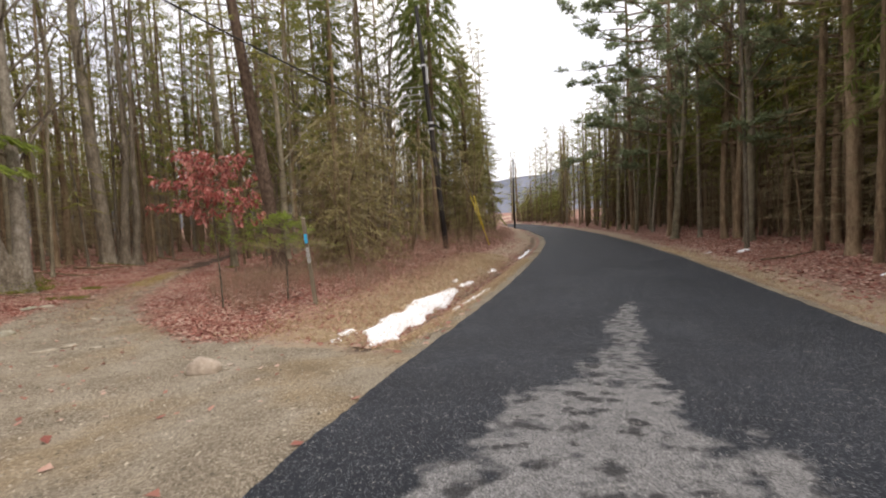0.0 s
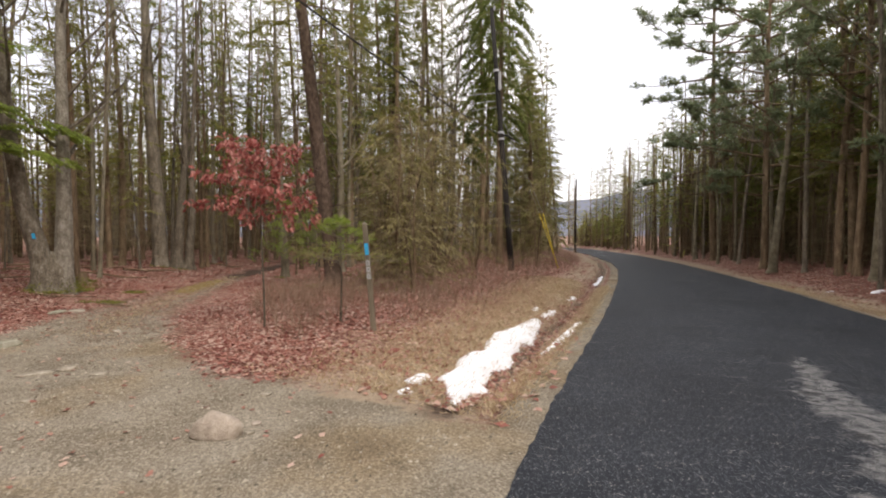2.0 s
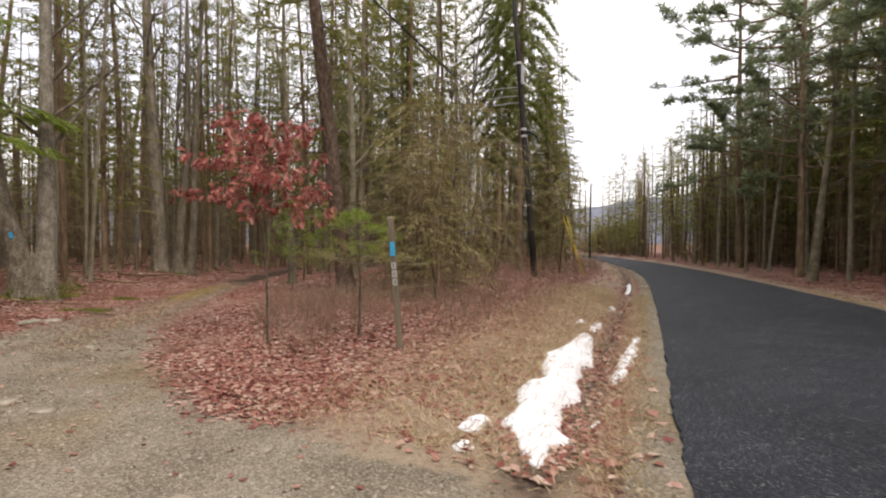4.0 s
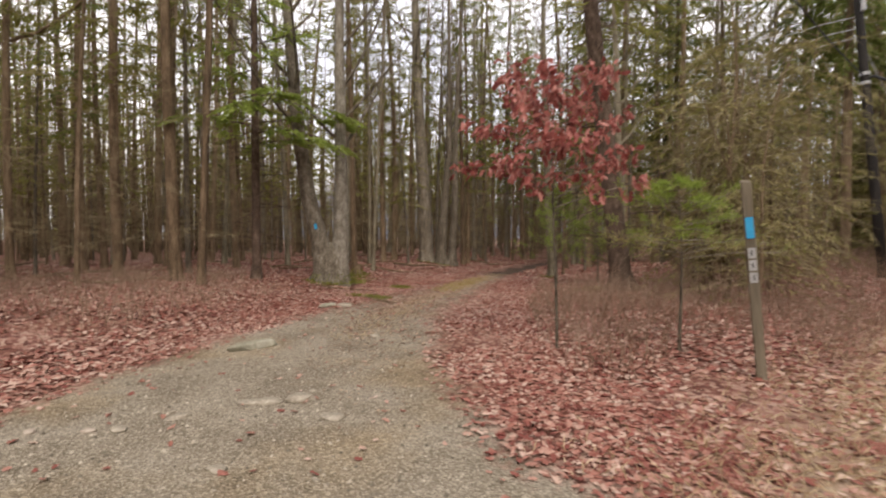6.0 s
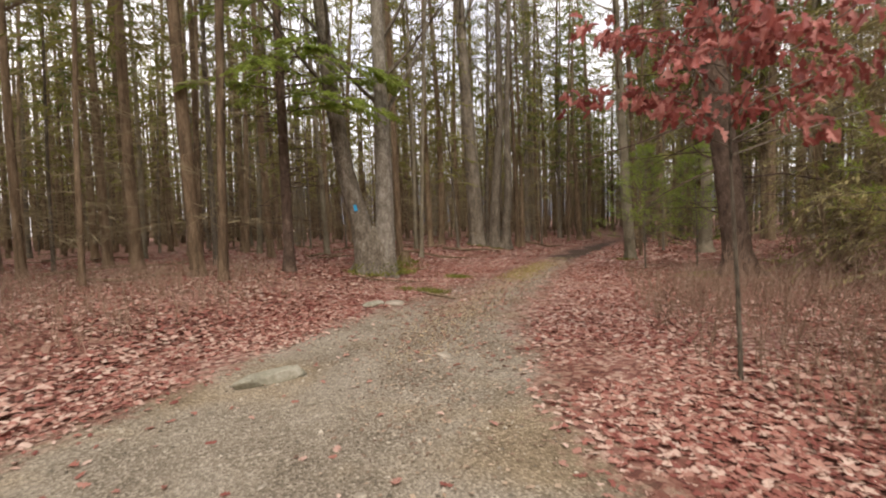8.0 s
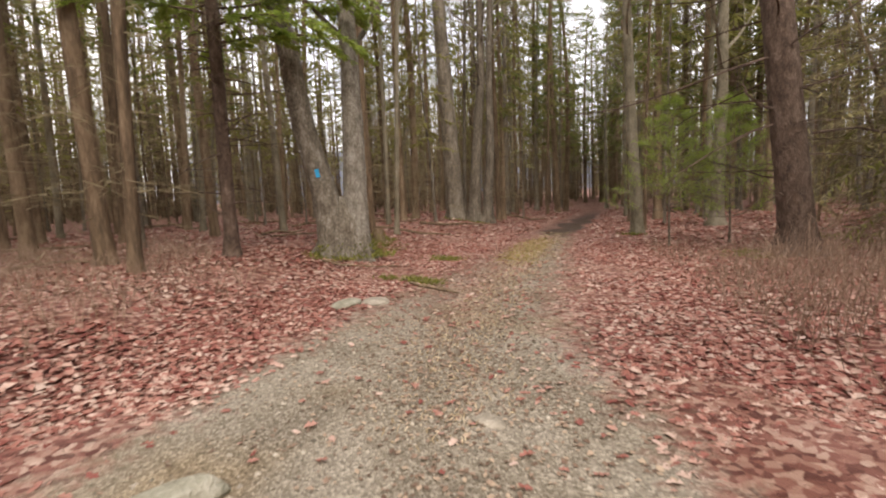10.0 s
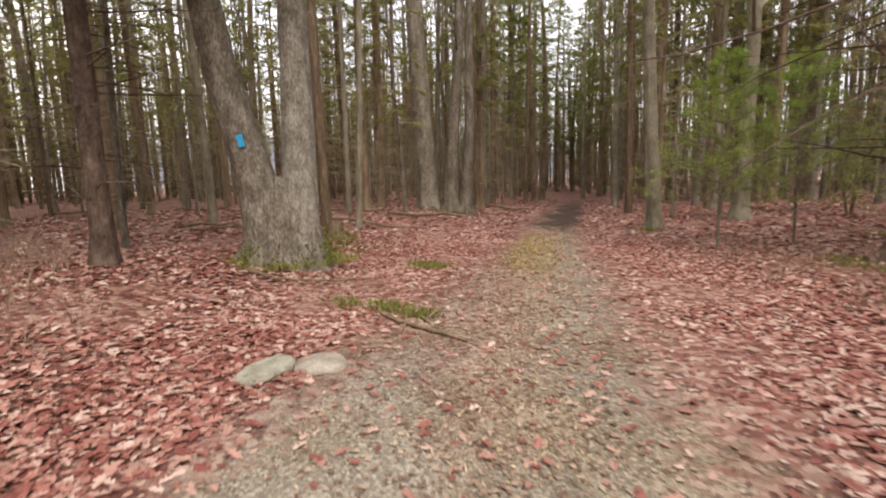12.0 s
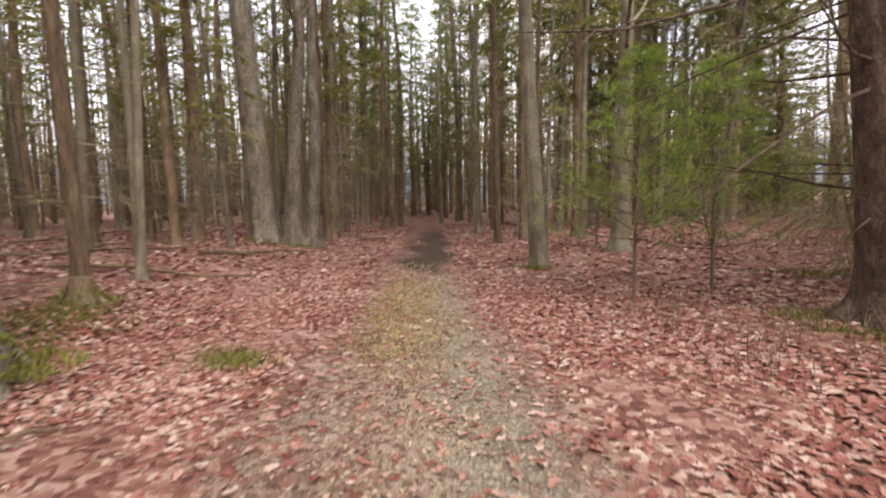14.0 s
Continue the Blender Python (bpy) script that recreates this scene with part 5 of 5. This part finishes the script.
def scatter_blades(name, seed, count, x0, x1, y0, y1, keep, hmin, hmax, material, label):
    gen, rng = np.random.default_rng(seed), random.Random(seed)
    x, y = gen.uniform(x0, x1, count), gen.uniform(y0, y1, count)
    ok = gen.random(count) < keep(x, y)
    x, y = x[ok], y[ok]
    z = height(x, y)
    s = Soup()
    for a, b, c in zip(x.tolist(), y.tolist(), z.tolist()):
        d = Vector((rng.uniform(-1, 1), rng.uniform(-1, 1), rng.uniform(0.15, 1))).normalized() * rng.uniform(hmin, hmax)
        s.blade(Vector((a, b, c)), d, 0.0045, d.cross(Vector((rng.uniform(-1, 1), rng.uniform(-1, 1), 0.2))).normalized())
    tagged(new(name, s.mesh(name, material)), label, "grass", kind="stuff")


def verge(x, y):
    u, gd = left_edge(y) - x, gravel_depth(x, y)
    ditch = 1 - 0.9 * np.exp(-(((u - 1.05) / 0.33) ** 2))
    return ss(6.0, 7.4, y) * ss(0.15, 0.5, u) * ss(4.8, 2.0, u) * ss(0.1, -0.2, gd) * ditch


scatter_blades("verge_grass", 1, 110000, -7, -0.8, 6, 26, verge, 0.05, 0.18, STRAW, "short dry straw-coloured grass by the ditch")
scatter_blades("verge_grass", 2, 40000, 4, 8, 3, 32, lambda x, y: ss(0.1, 0.4, x - right_edge(y)) * ss(2.0, 0.8, x - right_edge(y)), 0.04, 0.12, STRAW, "dry grass along the road shoulder")
scatter_blades("trail_grass", 3, 44000, -19, -11, 9, 22, lambda x, y: ss(0.7, 0.1, np.abs(trail_side(x, y) + 0.15)) * 0.8, 0.02, 0.07, STRAW, "flattened dry grass down the middle of the trail")
scatter_blades("trail_grass", 5, 60000, -19.5, -14.5, 14, 20.5, lambda x, y: ss(0.62, 0.1, np.abs(trail_side(x, y) - 0.05)) * ss(14.6, 15.8, y) * ss(20.6, 17.5, y) * 0.6, 0.025, 0.08, YELLOWED, "yellowed grass strip down the middle of the trail")


def green_tufts():
    """Moss and grass in small cushions round the roots and beside the trail."""
    rng = random.Random(44)
    for x, y, r, n in ((-11.75, 17.6, 0.2, 260), (-24.1, 21.9, 0.28, 260), (-23.2, 22.4, 0.25, 260), (-15.95, 21.4, 0.18, 260), (-18.2, 12.4, 0.2, 260), (-16.95, 14.7, 0.2, 520), (-18.9, 13.7, 0.4, 700), (-19.4, 14.6, 0.4, 600), (-15.5, 12.6, 0.14, 260), (-15.05, 12.62, 0.12, 220), (-16.0, 12.4, 0.12, 160), (-11.5, 21.6, 0.3, 300), (-12.0, 18.2, 0.2, 260)):
        s = Soup()
        for _ in range(n):
            px, py = x + rng.gauss(0, r), y + rng.gauss(0, r * 0.7)
            d = Vector((rng.uniform(-0.6, 0.6), rng.uniform(-0.6, 0.6), rng.uniform(0.4, 1))).normalized() * rng.uniform(0.05, 0.13)
            s.blade(Vector((px, py, hz(px, py))), d, 0.007, d.cross(Vector((rng.uniform(-1, 1), rng.uniform(-1, 1), 0.2))).normalized())
        tagged(new("green_tuft", s.mesh("green_tuft", FRESH)), "fresh green moss and grass tuft among the leaves", "grass", kind="stuff")


green_tufts()


def pebbles():
    gen, rng = np.random.default_rng(8), random.Random(8)
    n = 52000
    x, y = gen.uniform(-17, -1.2, n), gen.uniform(-1, 17, n)
    gd = gravel_depth(x, y)
    l = left_edge(y)
    ok = gen.random(n) < np.maximum(ss(-0.15, 0.4, gd) * (0.9 - 0.6 * ss(8.5, 13, y)), ss(0.5, 0.2, np.abs(l - x - 0.2)) * 0.6)
    ok &= x < l - 0.03
    x, y = x[ok], y[ok]
    z = height(x, y)
    s = Soup()
    for a, b, c in zip(x.tolist(), y.tolist(), z.tolist()):
        r = 0.006 + 0.02 * rng.random() ** 4
        w = rng.uniform(0, 6.283)
        ca, sa, e, hh = math.cos(w) * r, math.sin(w) * r, rng.uniform(0.6, 1.0), r * rng.uniform(0.5, 0.9)
        s.add([(a + ca, b + sa, c), (a - sa * e, b + ca * e, c), (a - ca, b - sa, c), (a + sa * e, b - ca * e, c), (a + ca * 0.2, b + sa * 0.2, c + hh)], [(0, 1, 4), (1, 2, 4), (2, 3, 4), (3, 0, 4)])
    tagged(new("gravel", s.mesh("gravel", PEBBLE)), "loose grey and tan gravel", "gravel", kind="stuff")


pebbles()


# ---- stones, snow, wood on the ground ----
def lump(name, seed, x, y, sx, sy, sz, turn, material, label, category="stone", sink=0.25, ragged=0.16, level=3, top=0.62):
    bm = bmesh.new()
    bmesh.ops.create_icosphere(bm, subdivisions=level, radius=1.0)
    rng = random.Random(seed)
    planes = [(Vector((rng.gauss(0, 1), rng.gauss(0, 1), rng.gauss(0.2, 0.5))).normalized(), rng.uniform(0.62, 0.85)) for _ in range(9)]
    planes.append((Vector((rng.uniform(-0.15, 0.15), rng.uniform(-0.15, 0.15), 1)).normalized(), top))
    for v in bm.verts:
        p = v.co
        k = 1 + ragged * noise.noise(p * 1.4 + Vector((seed * 3.7, 0, 0))) * 2 + ragged * 0.35 * noise.noise(p * 5 + Vector((seed, 9, 0)))
        q = p * k
        for nx, d in planes:
            over = q.dot(nx) - d
            if over > 0:
                q = q - nx * (over * 0.9)
        v.co = Vector((q.x * sx, q.y * sy, q.z * sz))
        if v.co.z < -sz * 0.5:
            v.co.z = -sz * 0.5
    me = bpy.data.meshes.new(name)
    bm.to_mesh(me)
    bm.free()
    me.materials.append(material)
    if level > 2:
        me.shade_smooth()
    ob = new(name, me)
    ob.matrix_basis = pose(x, y, hz(x, y) + sz * (0.5 - sink), 0, 0, turn)
    return tagged(ob, label, category)


lump("rock", 1, -5.05, 6.0, 0.24, 0.19, 0.17, 15, STONE_PINK, "rounded pale pinkish rock lying on the gravel", "rock", 0.1, 0.2, top=1.0)
lump("stone", 2, -4.78, 6.12, 0.06, 0.045, 0.03, 0, STONE, "small pale stone on the gravel")
lump("flat_stone", 3, -11.62, 7.82, 0.36, 0.15, 0.11, 92, STONE_GREEN, "long flat grey-green stone at the gravel's edge", level=4)
lump("flat_stone", 4, -14.82, 10.85, 0.27, 0.22, 0.07, 100, STONE_GREEN, "flat lichened stone in two pieces by the leaves")
lump("flat_stone", 5, -14.62, 11.2, 0.24, 0.2, 0.06, 20, STONE, "flat pale stone set in the trail")
lump("flat_stone", 6, -8.95, 7.25, 0.15, 0.09, 0.035, 55, STONE, "flat pale stone set in the gravel")
lump("flat_stone", 7, -9.2, 6.85, 0.16, 0.09, 0.03, 50, STONE, "flat tan stone set in the gravel")
lump("stone", 8, -9.3, 5.75, 0.10, 0.07, 0.035, 20, STONE, "pale stone on the gravel")
lump("stone", 9, -9.28, 6.18, 0.12, 0.07, 0.03, 70, STONE, "pale stone on the gravel")
lump("stone", 10, -8.33, 7.21, 0.16, 0.10, 0.025, 30, STONE, "flat stone trodden into the gravel")
lump("stone", 11, -5.45, 7.2, 0.09, 0.06, 0.03, 30, STONE, "pale stone by the grass")
lump("stone", 12, -11.1, 9.6, 0.14, 0.10, 0.03, 10, STONE, "pale stone set in the trail")
lump("stone", 13, -8.0, 6.1, 0.10, 0.07, 0.02, 10, STONE, "pale stone set in the gravel")
lump("flat_stone", 61, -8.98, 7.2, 0.17, 0.1, 0.06, 62, STONE, "broken pale slab lying on the gravel")
lump("flat_stone", 62, -9.12, 6.95, 0.16, 0.1, 0.04, 48, STONE, "broken pale slab lying on the gravel")
lump("stone", 63, -9.45, 5.55, 0.075, 0.05, 0.03, 60, STONE_PINK, "pale whitish stone at the gravel edge")
lump("stone", 64, -9.75, 5.2, 0.06, 0.05, 0.03, 10, STONE_PINK, "pale whitish stone at the gravel edge")
lump("stone", 65, -4.9, 6.35, 0.06, 0.05, 0.03, 10, STONE_PINK, "pale whitish stone beside the rock")
lump("stone", 66, -15.55, 15.2, 0.05, 0.04, 0.03, 10, STONE_PINK, "pale stone on the trail")
rs = random.Random(31)
for i in range(26):
    x, y = rs.uniform(-10.5, -3.5), rs.uniform(1, 8)
    if float(gravel_depth(x, y)) > 0.4:
        lump("stone", 40 + i, x, y, rs.uniform(0.025, 0.06), rs.uniform(0.02, 0.045), rs.uniform(0.012, 0.025), rs.uniform(0, 180), STONE, "small pale stone among the gravel", level=2)


def snow_patch(seed, line, wide, thick, label):
    """Melting snow: a ragged cushion that lies along the line."""
    rng = random.Random(seed)
    bm = bmesh.new()
    n, m = 34, 13
    grid = []
    for i in range(n):
        t = i / (n - 1) * (len(line) - 1)
        k = min(int(t), len(line) - 2)
        (x0, y0), (x1, y1) = line[k], line[k + 1]
        x, y = x0 + (x1 - x0) * (t - k), y0 + (y1 - y0) * (t - k)
        dx, dy = x1 - x0, y1 - y0
        q = math.hypot(dx, dy)
        end = min(1, 5.5 * min(i, n - 1 - i) / n) ** 0.5
        row = []
        for j in range(m):
            s = 2 * j / (m - 1) - 1
            w = wide * end * (0.75 + 0.55 * noise.noise((i * 0.35, s * 0.8 + seed, 0.5)) + 0.22 * noise.noise((i * 1.1, (s > 0) * 3 + seed, 0)))
            px, py = x - dy / q * s * w, y + dx / q * s * w
            z = hz(px, py) - 0.025 + (thick * (1 - abs(s) ** 2.2) * end + 0.02) * (1 + 0.5 * noise.noise((px * 4, py * 4, seed)))
            row.append(bm.verts.new((px, py, z if 0 < j < m - 1 else hz(px, py) - 0.05)))
        grid.append(row)
    for i in range(n - 1):
        for j in range(m - 1):
            bm.faces.new((grid[i][j], grid[i][j + 1], grid[i + 1][j + 1], grid[i + 1][j]))
    me = bpy.data.meshes.new("snow_patch")
    bm.to_mesh(me)
    bm.free()
    me.materials.append(SNOW)
    me.shade_smooth()
    return tagged(new("snow_patch", me), label, "snow")


snow_patch(1, [(-3.22, 7.9), (-3.45, 9.2), (-3.4, 10.8), (-3.3, 12.6), (-3.2, 15.2)], 0.42, 0.09, "melting white snow along the roadside ditch")
snow_patch(2, [(-4.0, 8.2), (-3.88, 8.7)], 0.2, 0.05, "small remnant of white snow on the grass")
snow_patch(10, [(-2.85, 9.35), (-2.8, 9.6)], 0.07, 0.035, "small clod of snow in the ditch")
snow_patch(11, [(-3.92, 7.78), (-3.84, 7.98)], 0.1, 0.04, "small remnant of white snow on the grass")
snow_patch(12, [(-3.5, 15.9), (-3.42, 16.5)], 0.12, 0.05, "thin remnant of snow on the grass")
snow_patch(3, [(-2.62, 11.2), (-2.45, 12.8), (-2.2, 15.6)], 0.2, 0.05, "thin strip of snow at the road's edge")
snow_patch(4, [(-3.2, 15.4), (-3.0, 17.2)], 0.14, 0.05, "thin strip of snow in the ditch")
snow_patch(5, [(-2.9, 19.5), (-2.7, 21.5)], 0.14, 0.05, "thin strip of snow in the ditch")
snow_patch(6, [(-2.3, 27.5), (-2.1, 30), (-2.0, 35)], 0.16, 0.05, "thin strip of snow in the ditch")
snow_patch(7, [(8.4, 26.2), (9.0, 26.8)], 0.22, 0.08, "small snow patch under the roadside trees")
snow_patch(8, [(7.1, 27.0), (7.6, 27.6)], 0.12, 0.05, "small snow patch under the roadside trees")
snow_patch(9, [(8.7, 16.0), (9.6, 16.6)], 0.16, 0.06, "small snow patch under the roadside trees")


def stick(seed, pts, r, label, twigs=3, name="fallen_branch"):
    rng = random.Random(seed)
    s = Soup()
    line = [Vector((x, y, hz(x, y) + z)) for x, y, z in pts]
    s.tube(line, [r * (1 - 0.6 * i / (len(line) - 1)) for i in range(len(line))], 6, True, 0.1, rng)
    for _ in range(twigs):
        q, d = along(line, rng.uniform(0.3, 0.9))
        b = rod(rng, q, d + Vector((rng.uniform(-1, 1), rng.uniform(-1, 1), rng.uniform(0, 0.4))), rng.uniform(0.2, 0.6), -0.2, 3)
        s.tube(b, [r * 0.4, r * 0.3, r * 0.2, r * 0.08], 4)
    return tagged(new(name, s.mesh(name, BARK_DARK)), label, "branch")


stick(1, [(-15.35, 12.4, 0.02), (-15.0, 12.3, 0.03), (-14.6, 12.3, 0.03), (-14.1, 12.28, 0.02)], 0.032, "mossy fallen stick across the trail")
stick(4, [(-16.1, 12.4, 0.0), (-15.5, 12.58, 0.01), (-15.0, 12.6, 0.015), (-14.55, 12.42, 0.0), (-14.3, 12.2, -0.02)], 0.038, "mossy surface root curving beside the trail", 1, "surface_root")
stick(5, [(-17.9, 12.2, 0.03), (-17.3, 12.3, 0.06), (-16.9, 12.75, 0.08), (-16.75, 13.2, 0.06)], 0.025, "pale thin fallen stick beside the oak", 4)
stick(2, [(-20.6, 33.2, 0.45), (-19.6, 32.5, 0.2), (-18.9, 31.8, 0.1)], 0.07, "broken dark limb resting on the leaves")
stick(3, [(-19.9, 32.7, 0.3), (-19.5, 31.0, 0.05), (-19.3, 30.2, 0.02)], 0.06, "broken dark limb resting on the leaves")
rs = random.Random(77)
for i in range(46):
    x, y = rs.uniform(-34, -19.5), rs.uniform(5, 30)
    if abs(float(trail_side(x, y))) < 3.5:
        continue
    a, ln = rs.uniform(0, 3.14), rs.uniform(0.8, 3.2)
    stick(100 + i, [(x + math.cos(a) * ln * k, y + math.sin(a) * ln * k, 0.04 + 0.12 * rs.random()) for k in (0, 0.35, 0.7, 1)], rs.uniform(0.02, 0.06), "dead fallen branch in the leaf litter")
stick(90, [(8.0, 22.4, 0.05), (8.7, 22.0, 0.08), (9.6, 21.9, 0.15)], 0.04, "dead branch beside the road")


def stump():
    rng = random.Random(2)
    root = tagged(new("mossy_stump"), "low broken stump under green moss", "stump")
    x, y = -19.9, 15.0
    root.matrix_basis = pose(x, y, hz(x, y) - 0.03)
    s = Soup()
    s.tube([(0, 0, -0.05), (0, 0, 0.06), (0.02, 0, 0.2), (0.03, 0.02, 0.36)], [0.26, 0.2, 0.15, 0.12], 10, True, 0.18, rng)
    part("body", s, BARK_DARK, root)
    g = Soup()
    for _ in range(700):
        a, r = rng.uniform(0, 6.28), rng.uniform(0.05, 0.5)
        g.blade(Vector((r * math.cos(a), r * math.sin(a), max(0, 0.32 - r) + 0.01)), Vector((rng.uniform(-0.06, 0.06), rng.uniform(-0.06, 0.06), rng.uniform(0.03, 0.12))), 0.008, Vector((rng.uniform(-1, 1), rng.uniform(-1, 1), 0)).normalized())
    part("moss", g, FRESH, root, "green moss")


stump()


# ---- trail post, utility pole, cables ----
def trail_post():
    root = tagged(new("trail_post"), "weathered leaning wooden post with a blue blaze and number plates", "post")
    x, y = -6.0, 11.2
    root.matrix_basis = pose(x, y, hz(x, y) - 0.05) @ Matrix.Rotation(radians(20), 4, "Z") @ Matrix.Rotation(radians(-4.5), 4, "Y")
    bm = box_bm(0.10, 0.10, 2.3, (0, 0, 1.1), 0.008)
    for v in bm.verts:
        if v.co.z > 2.1:
            v.co.z += 0.03 * (v.co.y > 0) - 0.02 * (v.co.x > 0)
    bm_part("body", bm, POST, root)
    bm_part("blaze", box_bm(0.078, 0.008, 0.235, (0, -0.0535, 1.735), 0.003), BLUE, root, "sky-blue painted rectangle")
    for i in range(3):
        z = 1.455 - 0.135 * i
        p = bm_part("number_plate", box_bm(0.075, 0.006, 0.115, (0, -0.0525, z), 0.002), PLATE, root, "white plate with dark worn figure")
        bm_part("figure", box_bm(0.014, 0.004, 0.06, (0.004 * (i - 1), -0.0565, z)), INK, p)


def utility_pole():
    root = tagged(new("utility_pole"), "dark creosoted wooden utility pole, slightly leaning", "utility pole")
    base, top = Vector((-6.62, 29.0, hz(-6.62, 29) - 0.3)), Vector((-7.78, 29.0, 13.85))
    root.matrix_basis = pose(*base)
    axis = top - base
    s = Soup()
    s.tube([axis * k for k in (0, 0.2, 0.4, 0.6, 0.8, 1.0)], [0.17, 0.16, 0.15, 0.14, 0.125, 0.11], 14, True)
    part("pole", s, POLE, root, smooth=True)

    def on(z):
        return axis * ((z - base.z) / axis.z)

    for z, ln in ((9.2, 2.3), (8.75, 1.7), (8.4, 1.5)):
        a = Soup()
        p = on(z)
        a.tube([p, p + Vector((-ln * 0.5, -0.2, -0.04)), p + Vector((-ln, -0.35, -0.16))], [0.018, 0.016, 0.014], 6, True)
        part("bracket_wire", a, STEEL, root, "pale insulated service wire")
    for z, side in ((13.7, 0.16), (10.1, 0.2), (9.4, 0.18)):
        q = Soup()
        p = on(z) + Vector((side, -0.05, 0))
        q.tube([p, p + Vector((0, 0, 0.12)), p + Vector((0, 0, 0.14)), p + Vector((0, 0, 0.24))], [0.05, 0.06, 0.04, 0.03], 8, True)
        part("insulator", q, STEEL, root, "pale insulator")
    q = Soup()
    p = on(9.75) + Vector((0.17, -0.12, 0))
    q.tube([p + Vector((0, 0, -0.45)), p + Vector((0, 0, -0.42)), p + Vector((0, 0, 0.45)), p + Vector((0, 0, 0.5))], [0.05, 0.075, 0.075, 0.04], 10, True)
    part("cutout", q, STEEL, root, "pale grey equipment canister")
    q = Soup()
    p = on(6.85)
    q.tube([p, p + Vector((0.3, -0.1, -0.02)), p + Vector((0.75, -0.1, -0.32))], [0.06, 0.06, 0.04], 8, True)
    part("cable_closure", q, CABLE, root, "black splice closure")
    for z in (10.4, 7.0, 6.65):
        q = Soup()
        q.tube([on(z - 0.06), on(z + 0.06)], [0.165, 0.165], 14)
        part("band", q, STEEL, root, "metal band")
    for dx in (0.0, 0.22):
        foot, head = Vector((-4.4 - dx * 0.3, 32.0, hz(-4.4, 32.0))), Vector((-5.55 + dx, 32.0, 2.66))
        q = Soup()
        q.tube([foot, foot.lerp(head, 0.5), head], [0.024, 0.024, 0.022], 8, True)
        ob = tagged(new("guy_guard", q.mesh("guy_guard", YELLOW, True)), "yellow plastic sleeve on a guy wire", "guy guard", "guy guards")
        q = Soup()
        q.tube([head, base + on(8.2)], [0.008, 0.008], 5)
        tagged(new("guy_wire", q.mesh("guy_wire", STEEL)), "steel guy wire to the utility pole", "cable", "guy wires")
    return base, on


def cable(p, q, sag, r, label):
    s = Soup()
    p, q = Vector(p), Vector(q)
    pts = [p.lerp(q, k / 20) - Vector((0, 0, sag * 4 * (k / 20) * (1 - k / 20))) for k in range(21)]
    s.tube(pts, [r] * 21, 5)
    tagged(new("overhead_cable", s.mesh("overhead_cable", CABLE)), label, "cable", "overhead cables")


def second_pole():
    root = tagged(new("utility_pole"), "distant dark utility pole beside the road", "utility pole")
    root.matrix_basis = pose(-6.4, 75, hz(-6.4, 75) - 0.3)
    s = Soup()
    s.tube([(0, 0, 0), (0, 0, 5), (0.1, 0, 11)], [0.16, 0.14, 0.1], 10, True)
    part("pole", s, POLE, root, smooth=True)


trail_post()
pole_base, on_pole = utility_pole()
hook = pole_base + on_pole(6.9)
cable(hook, (-6.94, 8.0, 5.7), 0.25, 0.022, "thick black cable over the verge")
cable((-6.94, 8.0, 5.7), (-7.6, -12, 4.4), 0.2, 0.022, "thick black cable over the verge")
second_pole()
cable(pole_base + on_pole(13.7), (-6.3, 75, 9.6), 0.5, 0.01, "thin overhead wire along the road")
